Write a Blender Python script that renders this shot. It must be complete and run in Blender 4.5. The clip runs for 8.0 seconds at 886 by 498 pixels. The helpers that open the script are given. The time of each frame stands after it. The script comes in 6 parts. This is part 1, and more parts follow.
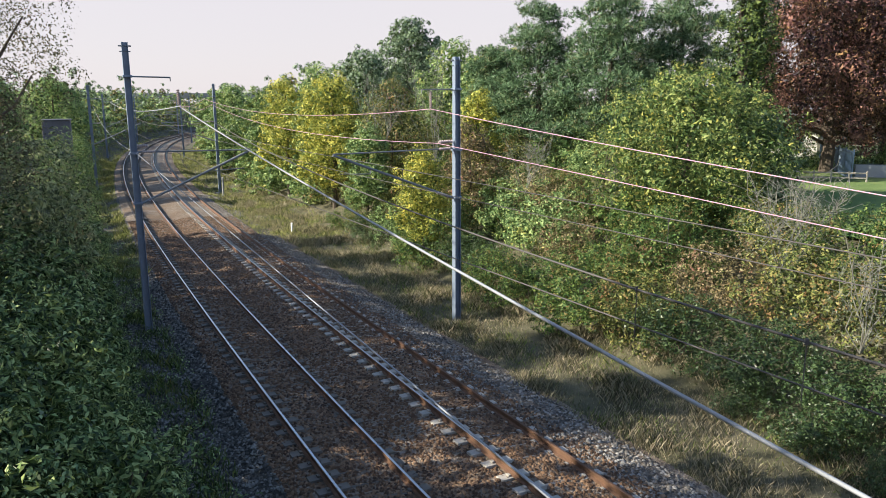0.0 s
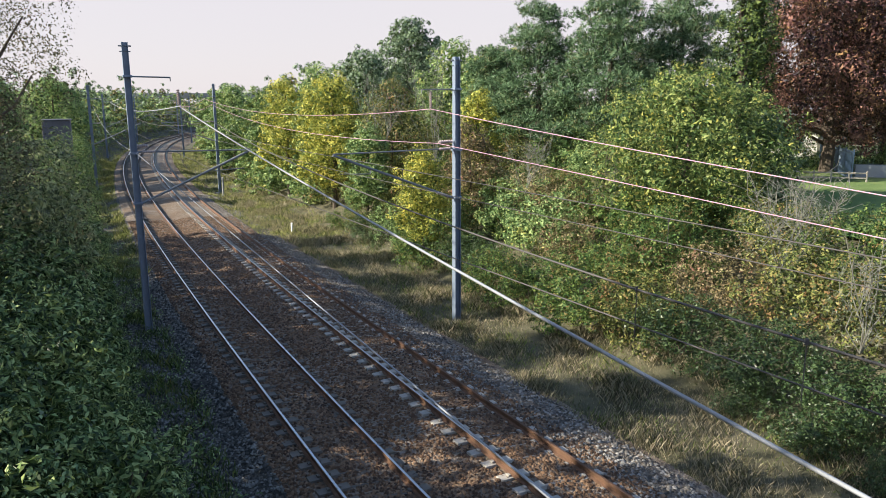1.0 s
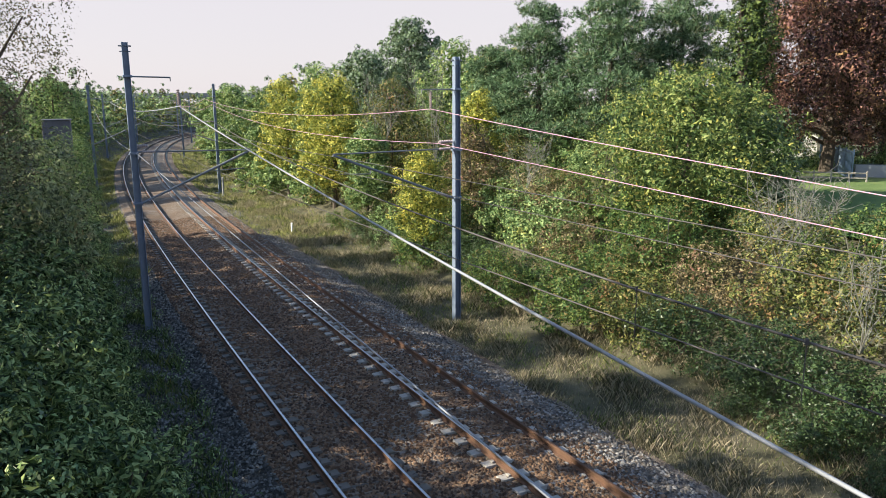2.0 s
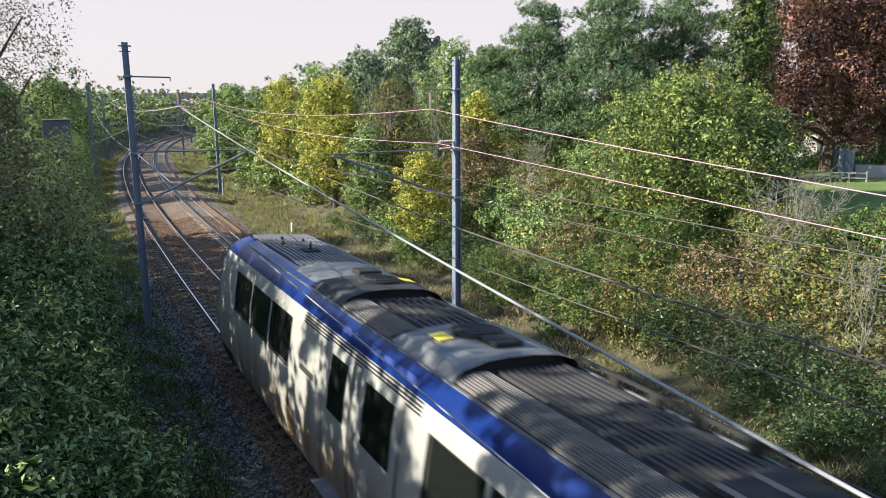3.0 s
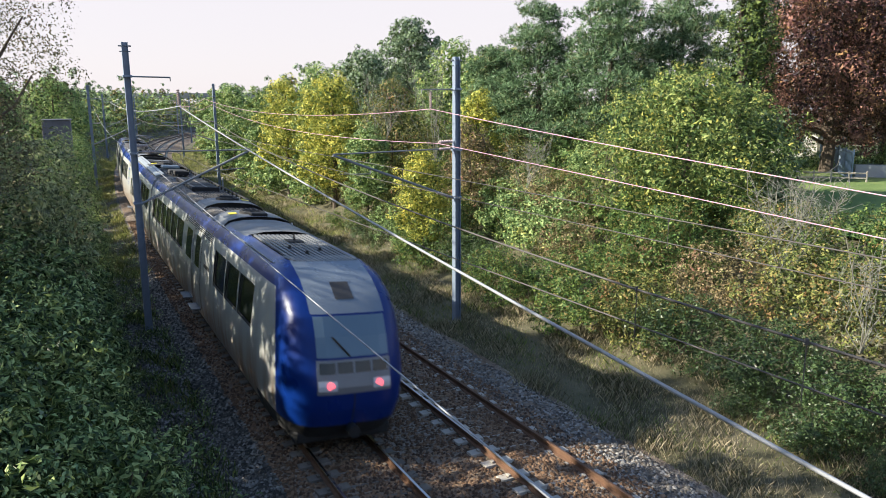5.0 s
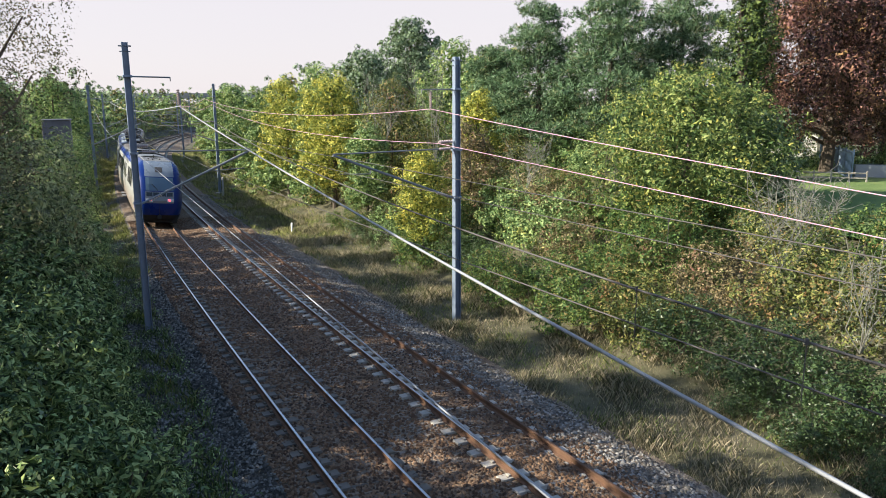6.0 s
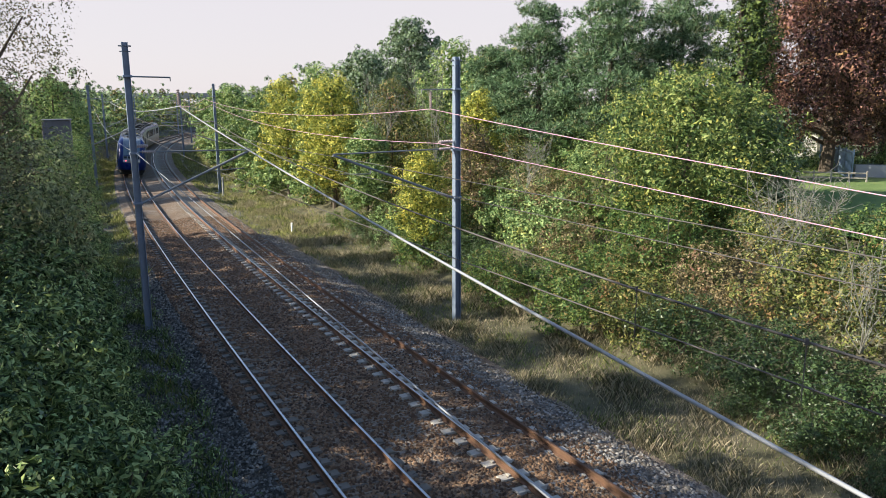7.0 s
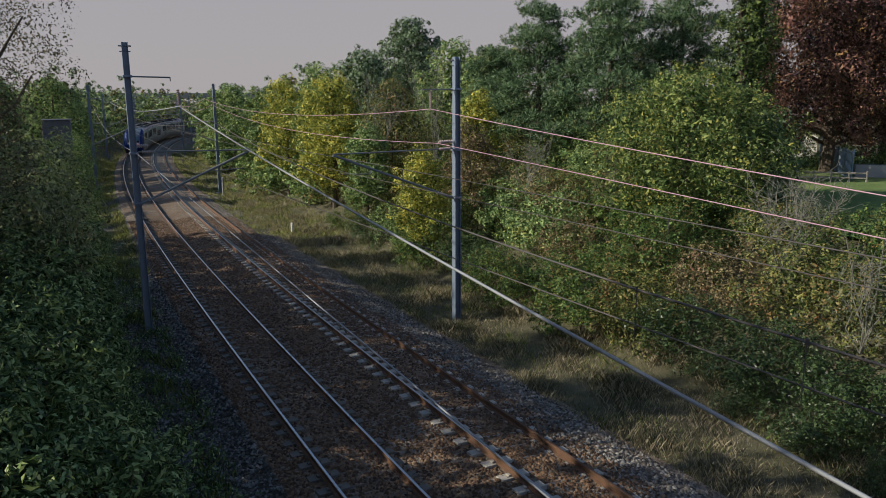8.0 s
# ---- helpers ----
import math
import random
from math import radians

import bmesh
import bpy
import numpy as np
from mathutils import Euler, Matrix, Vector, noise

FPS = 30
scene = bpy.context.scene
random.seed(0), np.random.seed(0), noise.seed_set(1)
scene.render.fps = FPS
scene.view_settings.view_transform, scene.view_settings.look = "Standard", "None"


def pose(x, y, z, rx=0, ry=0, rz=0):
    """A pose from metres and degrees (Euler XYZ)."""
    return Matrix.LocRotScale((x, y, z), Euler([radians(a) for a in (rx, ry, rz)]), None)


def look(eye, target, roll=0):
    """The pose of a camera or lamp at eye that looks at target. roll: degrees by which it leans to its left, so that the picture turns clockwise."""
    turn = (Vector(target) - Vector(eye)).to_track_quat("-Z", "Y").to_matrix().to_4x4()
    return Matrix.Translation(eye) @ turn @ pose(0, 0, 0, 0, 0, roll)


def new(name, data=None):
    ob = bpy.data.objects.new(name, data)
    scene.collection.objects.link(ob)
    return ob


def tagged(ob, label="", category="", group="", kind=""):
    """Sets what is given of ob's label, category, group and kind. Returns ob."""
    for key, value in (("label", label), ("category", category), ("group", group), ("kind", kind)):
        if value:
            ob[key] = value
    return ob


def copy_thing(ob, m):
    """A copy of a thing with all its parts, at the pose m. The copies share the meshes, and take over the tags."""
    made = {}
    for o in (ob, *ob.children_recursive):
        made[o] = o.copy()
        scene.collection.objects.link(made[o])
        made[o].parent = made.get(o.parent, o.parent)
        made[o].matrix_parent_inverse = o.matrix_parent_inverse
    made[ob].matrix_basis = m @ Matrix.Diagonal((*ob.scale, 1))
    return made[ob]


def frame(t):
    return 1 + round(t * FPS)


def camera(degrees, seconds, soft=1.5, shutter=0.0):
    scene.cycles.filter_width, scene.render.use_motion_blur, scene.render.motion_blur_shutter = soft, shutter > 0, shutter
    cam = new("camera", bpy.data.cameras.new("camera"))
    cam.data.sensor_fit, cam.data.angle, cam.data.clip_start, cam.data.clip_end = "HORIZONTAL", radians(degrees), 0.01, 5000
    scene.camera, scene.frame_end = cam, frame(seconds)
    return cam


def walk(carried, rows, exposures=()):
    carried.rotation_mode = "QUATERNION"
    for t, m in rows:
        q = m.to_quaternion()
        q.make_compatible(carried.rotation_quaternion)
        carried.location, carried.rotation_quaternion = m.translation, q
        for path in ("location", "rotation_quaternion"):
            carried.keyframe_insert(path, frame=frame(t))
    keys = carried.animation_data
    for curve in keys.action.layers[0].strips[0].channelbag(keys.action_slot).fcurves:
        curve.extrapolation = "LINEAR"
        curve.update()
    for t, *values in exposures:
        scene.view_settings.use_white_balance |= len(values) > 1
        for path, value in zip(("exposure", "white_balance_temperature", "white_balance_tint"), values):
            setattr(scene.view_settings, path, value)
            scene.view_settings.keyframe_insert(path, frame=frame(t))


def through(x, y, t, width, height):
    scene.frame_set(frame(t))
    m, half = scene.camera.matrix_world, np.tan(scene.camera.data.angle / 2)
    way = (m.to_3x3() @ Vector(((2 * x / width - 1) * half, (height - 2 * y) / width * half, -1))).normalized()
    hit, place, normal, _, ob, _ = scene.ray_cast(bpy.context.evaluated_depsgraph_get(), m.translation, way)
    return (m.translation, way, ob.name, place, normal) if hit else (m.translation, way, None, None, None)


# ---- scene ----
# ---------------------------------------------------------------- camera
EYE_Z = 7.522
cam = camera(62.37, 8.0, soft=0.6, shutter=0.12)
CAM_POSE = pose(0, 0, EYE_Z, 90 - 11.37, 0, 0) @ pose(0, 0, 0, 0, 0, -0.28)
walk(cam, [(0.0, CAM_POSE), (8.0, CAM_POSE)],
     exposures=[(0.0, 1.26), (1.7, 1.26), (2.9, 1.3), (3.6, 1.4), (4.7, 1.42), (5.8, 1.36), (6.5, 1.29), (7.0, 1.26), (7.6, 1.26), (7.8, 0.95), (8.0, 0.15)])

# ---------------------------------------------------------------- light
SUN_TO = Vector((-0.96, -0.16, 0.52)).normalized()
world = bpy.data.worlds.new("world")
scene.world = world
world.use_nodes = True
wn = world.node_tree
sky = wn.nodes.new("ShaderNodeTexSky")
sky.sky_type = "NISHITA"
sky.sun_disc = False
sky.sun_elevation = math.asin(SUN_TO.z)
sky.sun_rotation = math.atan2(SUN_TO.x, SUN_TO.y)
sky.air_density, sky.dust_density, sky.ozone_density = 1.0, 0.8, 2.0
haze = wn.nodes.new("ShaderNodeMix")
haze.data_type = "RGBA"
lift = wn.nodes.new("ShaderNodeMapRange")
for key, value in (("From Min", 0.14), ("From Max", 0.32), ("To Min", 0.93), ("To Max", 0.0)):
    lift.inputs[key].default_value = value
way = wn.nodes.new("ShaderNodeSeparateXYZ")
wn.links.new(wn.nodes.new("ShaderNodeTexCoord").outputs["Generated"], way.inputs[0])
wn.links.new(way.outputs[2], lift.inputs["Value"])
wn.links.new(lift.outputs[0], haze.inputs[0])
haze.inputs[7].default_value = (3.02, 2.81, 2.94, 1)
wn.links.new(sky.outputs[0], haze.inputs[6])
wn.links.new(haze.outputs[2], wn.nodes["Background"].inputs[0])
wn.nodes["Background"].inputs[1].default_value = 0.115
sun = new("sun", bpy.data.lights.new("sun", "SUN"))
sun.data.energy, sun.data.angle, sun.data.color = 5.0, radians(0.6), (1.0, 0.93, 0.77)
sun.matrix_world = look(SUN_TO * 60, (0, 0, 0))

# ---------------------------------------------------------------- the line of the track
# s runs along the line, o to its right; the curve tightens with distance
S0, DS = -200.0, 0.5
_s = np.arange(S0, 330.0, DS)
_k = np.where(_s < 0, 0.000616, np.minimum((0.0616 + 0.000756 * _s + 0.00000573 * _s * _s) / 100, 0.0065))
_k = np.where(_s < -30, 0.0, _k)
_i0 = int(round(-S0 / DS))
_a = -np.cumsum(_k) * DS
_a = 0.495 + _a - _a[_i0]
_x, _y = np.cumsum(-np.sin(_a)) * DS, np.cumsum(np.cos(_a)) * DS
_x, _y = _x - _x[_i0] + 3.4802, _y - _y[_i0] + 8.0
TRACK_O = 1.73
CANT = 0.132


def at(s, o=0.0):
    """Plan place and heading of the point s along the line, o to its right."""
    x, y, a = np.interp(s, _s, _x), np.interp(s, _s, _y), np.interp(s, _s, _a)
    return x + math.cos(a) * o, y + math.sin(a) * o, a


def on_line(s, o=0.0, z=0.0):
    x, y, a = at(s, o)
    return Vector((x, y, z))


def line_pose(s, o=0.0, z=0.0, turn=0.0):
    x, y, a = at(s, o)
    return pose(x, y, z, 0, 0, math.degrees(a) + turn)


def line_coords(x, y):
    """s and o of arrays of plan points."""
    x, y = np.asarray(x, float), np.asarray(y, float)
    cs, cx, cy, ca = _s[::4], _x[::4], _y[::4], _a[::4]
    out_s, out_o = np.empty(x.shape), np.empty(x.shape)
    for i in range(0, len(x), 4000):
        d = (x[i:i + 4000, None] - cx) ** 2 + (y[i:i + 4000, None] - cy) ** 2
        j = d.argmin(1)
        out_s[i:i + 4000] = cs[j]
        out_o[i:i + 4000] = (x[i:i + 4000] - cx[j]) * np.cos(ca[j]) + (y[i:i + 4000] - cy[j]) * np.sin(ca[j])
        far = np.sqrt(d[np.arange(len(j)), j])
        out_o[i:i + 4000] = np.where(far > np.abs(out_o[i:i + 4000]) + 1.5, np.sign(out_o[i:i + 4000]) * far, out_o[i:i + 4000])
    return out_s, out_o


PROFILE_O = [-400, -60, -20, -14, -9, -6.5, -5.2, -4.2, -3.6, 4.2, 5.2, 8.6, 12, 17, 24, 60, 400]
PROFILE_Z = [7.0, 6.5, 5.6, 4.6, 1.9, 0.3, -0.35, -0.62, -0.7, -0.7, -0.55, -0.42, 0.9, 2.6, 3.3, 3.6, 6.0]


def ground_z(s, o):
    return np.interp(o, PROFILE_O, PROFILE_Z)


# ---------------------------------------------------------------- materials
class Nodes:
    """A little shorthand for node materials."""

    def __init__(self, name):
        self.mat = bpy.data.materials.new(name)
        self.mat.use_nodes = True
        self.tree = self.mat.node_tree
        self.bsdf = self.tree.nodes["Principled BSDF"]
        self.out = self.tree.nodes["Material Output"]

    def node(self, kind, **inputs):
        n = self.tree.nodes.new("ShaderNode" + kind)
        for key, value in inputs.items():
            self.put(n.inputs[key.replace("_", " ")], value)
        return n

    def put(self, socket, value):
        if isinstance(value, bpy.types.NodeSocket):
            self.tree.links.new(value, socket)
        else:
            socket.default_value = (*value, 1) if isinstance(value, tuple) and len(value) == 3 and socket.type == "RGBA" else value

    def coords(self, kind="Object"):
        return self.node("TexCoord").outputs[kind]

    def noise(self, scale, detail=4.0, rough=0.6, vector=None, stretch=None):
        v = vector or self.coords()
        if stretch:
            m = self.node("Mapping", Vector=v)
            m.inputs["Scale"].default_value = stretch
            v = m.outputs[0]
        return self.node("TexNoise", Vector=v, Scale=scale, Detail=detail, Roughness=rough).outputs["Fac"]

    def ramp(self, fac, *stops):
        n = self.node("ValToRGB", Fac=fac)
        e = n.color_ramp.elements
        while len(e) < len(stops):
            e.new(0.5)
        for el, (p, c) in zip(e, stops):
            el.position, el.color = p, (*c, 1) if len(c) == 3 else c
        return n.outputs["Color"]

    def mix(self, fac, a, b, blend="MIX"):
        n = self.tree.nodes.new("ShaderNodeMix")
        n.data_type, n.blend_type = "RGBA", blend
        self.put(n.inputs[0], fac)
        self.put(n.inputs[6], a)
        self.put(n.inputs[7], b)
        return n.outputs[2]

    def value(self, fac, lo, hi, a=0.0, b=1.0):
        n = self.node("MapRange", Value=fac)
        for k, v in (("From Min", lo), ("From Max", hi), ("To Min", a), ("To Max", b)):
            n.inputs[k].default_value = v
        return n.outputs[0]

    def bump(self, height, strength, distance=0.02):
        n = self.node("Bump", Height=height, Strength=strength, Distance=distance)
        self.put(self.bsdf.inputs["Normal"], n.outputs[0])

    def set(self, **inputs):
        for key, value in inputs.items():
            self.put(self.bsdf.inputs[key.replace("_", " ")], value)
        return self.mat


def paint(name, color, rough=0.4, metal=0.0, grime=0.35, dirt=(0.09, 0.075, 0.06), scale=2.0, coat=0.0):
    """Painted or plain surface with dirt at two scales."""
    n = Nodes(name)
    big, fine = n.noise(scale, 5), n.noise(scale * 18, 3)
    f = n.value(n.mix(0.35, big, fine), 0.42, 0.78, 0.0, grime)
    n.bump(fine, 0.08, 0.01)
    return n.set(Base_Color=n.mix(f, color, dirt), Roughness=n.value(big, 0.3, 0.7, rough * 0.8, min(1, rough * 1.3)),
                 Metallic=metal, Coat_Weight=coat)


def foliage(name, dark, mid, light, autumn=None, amount=0.0, through=0.27, gloss=0.5, shine=0.18):
    """Leaves: each of its own tint, in patches, some turned, light shining through."""
    n = Nodes(name)
    rnd = n.node("NewGeometry").outputs["Random Per Island"]
    patch = n.mix(0.5, n.noise(0.4, 3), n.noise(2.2, 3))
    f = n.mix(0.6, rnd, patch)
    dark, light = tuple(0.5 * v for v in dark), tuple(1.12 * v for v in light)
    col = n.ramp(f, (0.36, dark), (0.5, mid), (0.63, light))
    if autumn:
        turned = n.value(n.mix(0.68, rnd, n.noise(0.8, 3)), 0.62 - 0.25 * amount, 0.75 - 0.15 * amount)
        col = n.mix(turned, col, autumn)
    n.set(Base_Color=col, Roughness=gloss, Specular_IOR_Level=shine)
    tr = n.node("BsdfTranslucent", Color=n.mix(0.35, col, (0.28, 0.36, 0.10), "MIX"))
    m = n.node("MixShader", Fac=through)
    n.tree.links.new(n.bsdf.outputs[0], m.inputs[1])
    n.tree.links.new(tr.outputs[0], m.inputs[2])
    n.tree.links.new(m.outputs[0], n.out.inputs[0])
    return n.mat


def ground_material():
    n = Nodes("verge_earth")
    big, mid, fine = n.noise(0.25, 5), n.noise(1.7, 6), n.noise(14, 5)
    c = n.ramp(n.mix(0.5, big, mid), (0.3, (0.04, 0.05, 0.022)), (0.48, (0.085, 0.08, 0.042)), (0.6, (0.13, 0.115, 0.072)), (0.75, (0.06, 0.075, 0.03)))
    c = n.mix(n.value(fine, 0.35, 0.7, 0, 0.6), c, (0.06, 0.05, 0.03))
    n.bump(n.mix(0.5, fine, mid), 0.9, 0.08)
    return n.set(Base_Color=c, Roughness=0.95)


def ballast_material(name="ballast", dust=(0.115, 0.064, 0.031), lo=0.3, hi=0.8):
    n = Nodes(name)
    rnd = n.node("NewGeometry").outputs["Random Per Island"]
    big, fine = n.noise(0.35, 4), n.noise(28, 4)
    cell = n.node("TexVoronoi", Vector=n.coords(), Scale=17.0)
    f = n.mix(0.5, rnd, n.node("SeparateColor", Color=cell.outputs["Color"]).outputs[0])
    c = n.ramp(f, (0.15, (0.015, 0.013, 0.011)), (0.5, (0.064, 0.053, 0.042)), (0.85, (0.28, 0.243, 0.205)))
    c = n.mix(n.value(big, 0.36, 0.62, lo, hi), c, dust)
    n.bump(n.mix(0.7, fine, cell.outputs["Distance"]), 0.9, 0.05)
    return n.set(Base_Color=c, Roughness=0.9)


M = {}
M["earth"] = ground_material()
M["ballast"] = ballast_material()
def stone_material(name, dark, mid, pale, dust, amount):
    """Separate stones, each of its own tone, under a film of dust."""
    n = Nodes(name)
    rnd = n.node("NewGeometry").outputs["Random Per Island"]
    c = n.ramp(rnd, (0.08, dark), (0.5, mid), (0.95, pale))
    c = n.mix(n.value(n.noise(0.4, 4), 0.36, 0.62, 0.1, amount), c, dust)
    n.bump(n.noise(40, 3), 0.4, 0.01)
    return n.set(Base_Color=c, Roughness=0.9)


M["stone_brown"] = stone_material("rusty_ballast_stone", (0.016, 0.009, 0.006), (0.10, 0.053, 0.028), (0.27, 0.175, 0.11), (0.115, 0.058, 0.026), 0.5)
M["stone_grey"] = stone_material("dark_grey_stone", (0.014, 0.014, 0.013), (0.07, 0.066, 0.06), (0.29, 0.275, 0.25), (0.07, 0.06, 0.05), 0.4)
M["cess"] = ballast_material("cess_gravel", (0.07, 0.068, 0.062), 0.1, 0.5)
M["rail_rust"] = paint("rusty_rail_steel", (0.125, 0.064, 0.036), 0.75, 0.2, 0.5, (0.05, 0.032, 0.024), 3)
M["rail_top"] = paint("polished_rail_head", (0.50, 0.49, 0.50), 0.28, 1.0, 0.1, (0.3, 0.25, 0.2), 1)
M["rail_dull"] = paint("dull_rail_head", (0.42, 0.40, 0.40), 0.34, 0.9, 0.2, (0.14, 0.08, 0.05), 1)
M["sleeper"] = paint("weathered_sleeper_concrete", (0.36, 0.33, 0.29), 0.9, 0, 0.55, (0.15, 0.115, 0.09), 3)
M["sleeper_dark"] = paint("oily_sleeper", (0.13, 0.112, 0.095), 0.9, 0, 0.6, (0.06, 0.05, 0.04), 3)
M["mast"] = paint("painted_mast_steel", (0.19, 0.235, 0.31), 0.45, 0.3, 0.4, (0.12, 0.12, 0.13), 1.5)
M["galv"] = paint("galvanised_steel", (0.20, 0.21, 0.225), 0.55, 0.3, 0.3, (0.2, 0.18, 0.16), 3)
M["wire_copper"] = paint("copper_wire", (0.07, 0.063, 0.06), 0.7, 0.1, 0.2)
M["wire_bright"] = paint("aluminium_cable", (0.24, 0.25, 0.27), 0.6, 0.0, 0.2)
M["wire_pink"] = paint("pale_feeder_cable", (0.42, 0.25, 0.31), 0.6, 0.0, 0.1)
M["insulator"] = paint("porcelain_insulator", (0.42, 0.34, 0.33), 0.25, 0, 0.2)
M["car_grey"] = paint("silver_grey_car_paint", (0.52, 0.52, 0.50), 0.32, 0.15, 0.25, (0.2, 0.15, 0.1), 0.8, 0.3)
M["car_blue"] = paint("blue_car_paint", (0.002, 0.018, 0.125), 0.28, 0.0, 0.06, (0.006, 0.022, 0.10), 0.8, 0.0)
M["car_blue"].node_tree.nodes["Principled BSDF"].inputs["Specular IOR Level"].default_value = 0.25
M["glass"] = paint("tinted_train_glass", (0.008, 0.010, 0.010), 0.06, 0, 0.05, (0.05, 0.05, 0.04), 1)
M["roof_grey"] = paint("dusty_roof_paint", (0.03, 0.03, 0.033), 0.75, 0.0, 0.5, (0.055, 0.05, 0.046), 1.2)
# black of sooty equipment, also painted where only shade shows
M["roof_dark"] = paint("sooty_and_shade_black", (0.009, 0.009, 0.010), 0.75, 0.0, 0.4, (0.020, 0.018, 0.016), 2)
M["pale_panel"] = paint("pale_blue_grey_panel", (0.22, 0.25, 0.27), 0.5, 0.0, 0.4, (0.18, 0.175, 0.17), 1.5)
M["roof_rib"] = paint("pale_ribbed_roof", (0.14, 0.133, 0.13), 0.65, 0.0, 0.5, (0.09, 0.075, 0.065), 1.5)
M["roof_panel"] = paint("pale_roof_panel", (0.115, 0.124, 0.137), 0.55, 0.0, 0.5, (0.16, 0.155, 0.15), 1.5)
M["rubber"] = paint("black_rubber", (0.015, 0.015, 0.016), 0.7, 0, 0.3, (0.05, 0.045, 0.04))
M["yellow"] = paint("yellow_marking", (0.75, 0.62, 0.04), 0.5, 0, 0.1)
M["white_paint"] = paint("white_paint", (0.75, 0.75, 0.74), 0.4, 0, 0.2)


# ---------------------------------------------------------------- mesh helpers
def mesh_of(name, verts, faces, mats, smooth=False, face_mats=None):
    me = bpy.data.meshes.new(name)
    me.from_pydata(verts, [], faces)
    for m in (mats if isinstance(mats, (list, tuple)) else [mats]):
        me.materials.append(m)
    if face_mats is not None:
        me.polygons.foreach_set("material_index", face_mats)
    if smooth:
        me.polygons.foreach_set("use_smooth", [True] * len(me.polygons))
    me.update()
    return me


def part(name, bm, material, parent=None, label="", smooth=False):
    """Link a bmesh as one mesh object under a thing."""
    me = bpy.data.meshes.new(name)
    bm.to_mesh(me)
    bm.free()
    me.materials.append(material)
    if smooth:
        me.polygons.foreach_set("use_smooth", [True] * len(me.polygons))
    ob = new(name, me)
    if parent:
        ob.parent = parent
    return tagged(ob, label)


def add_box(bm, center, size, turn=None, bevel=0.0):
    m = Matrix.Translation(center) @ (turn or Matrix()) @ Matrix.Diagonal((*size, 1))
    r = bmesh.ops.create_cube(bm, size=1, matrix=m)
    if bevel:
        edges = {e for v in r["verts"] for e in v.link_edges}
        bmesh.ops.bevel(bm, geom=list(edges), offset=bevel, segments=1, affect="EDGES", profile=0.7)
    return bm


def add_rod(bm, a, b, r, sides=8, r2=None):
    a, b = Vector(a), Vector(b)
    d = b - a
    m = Matrix.Translation((a + b) / 2) @ d.to_track_quat("Z", "Y").to_matrix().to_4x4()
    bmesh.ops.create_cone(bm, cap_ends=True, segments=sides, radius1=r, radius2=r if r2 is None else r2, depth=d.length, matrix=m)
    return bm


def box(center, size, turn=None, bevel=0.0):
    return add_box(bmesh.new(), center, size, turn, bevel)


def rod(a, b, r, sides=8, r2=None):
    return add_rod(bmesh.new(), a, b, r, sides, r2)


def thing(name, m, label, category, group="", kind=""):
    ob = new(name)
    ob.matrix_basis = m
    return tagged(ob, label, category, group, kind)


def sweep(name, points, radius, mat, sides=6):
    """A tube along points, with its rings square to the way."""
    pts = [Vector(p) for p in points]
    verts, faces = [], []
    for i, p in enumerate(pts):
        d = (pts[min(i + 1, len(pts) - 1)] - pts[max(i - 1, 0)]).normalized()
        side = d.cross(Vector((0, 0, 1)))
        side = side.normalized() if side.length > 1e-4 else Vector((1, 0, 0))
        up = side.cross(d)
        for k in range(sides):
            t = 2 * math.pi * k / sides
            verts.append(p + side * (radius * math.cos(t)) + up * (radius * math.sin(t)))
    for i in range(len(pts) - 1):
        for k in range(sides):
            a, b = i * sides + k, i * sides + (k + 1) % sides
            faces.append((a, b, b + sides, a + sides))
    faces += [tuple(range(sides))[::-1], tuple(len(verts) - sides + k for k in range(sides))]
    return mesh_of(name, verts, faces, mat, True)


def along(name, section, s_list, o, z, mat, closed=True, smooth=False, cant_about=None):
    """A mesh swept along the line: section = [(across, up)]."""
    verts, faces, n = [], [], len(section)
    for s in s_list:
        for u, w in section:
            x, y, _ = at(s, o + u)
            verts.append((x, y, z + w))
    for i in range(len(s_list) - 1):
        for k in range(n if closed else n - 1):
            a, b = i * n + k, i * n + (k + 1) % n
            faces.append((a, b, b + n, a + n))
    if closed:
        faces += [tuple(range(n))[::-1], tuple(len(verts) - n + k for k in range(n))]
    return mesh_of(name, verts, faces, mat, smooth)
# ---------------------------------------------------------------- ground
def steps_out(lo, hi, fine, reach):
    mid = list(np.arange(lo, hi + 0.01, fine))
    out, d = [], fine
    x = hi
    while x < hi + reach:
        d *= 1.35
        x += d
        out.append(x)
    low, d, x = [], fine, lo
    while x > lo - reach:
        d *= 1.35
        x -= d
        low.append(x)
    return np.array(low[::-1] + mid + out)


def unevenness(x, y, o):
    """Bumps of the verge and the banks."""
    rough = np.clip((np.abs(o) - np.where(o < 0, 6.6, 4.8)) / 3, 0, 1)
    wob = np.array([noise.noise((p * 0.35, q * 0.35, 0)) + 0.4 * noise.noise((p * 1.3, q * 1.3, 5)) for p, q in zip(x, y)])
    return wob * 0.22 * rough


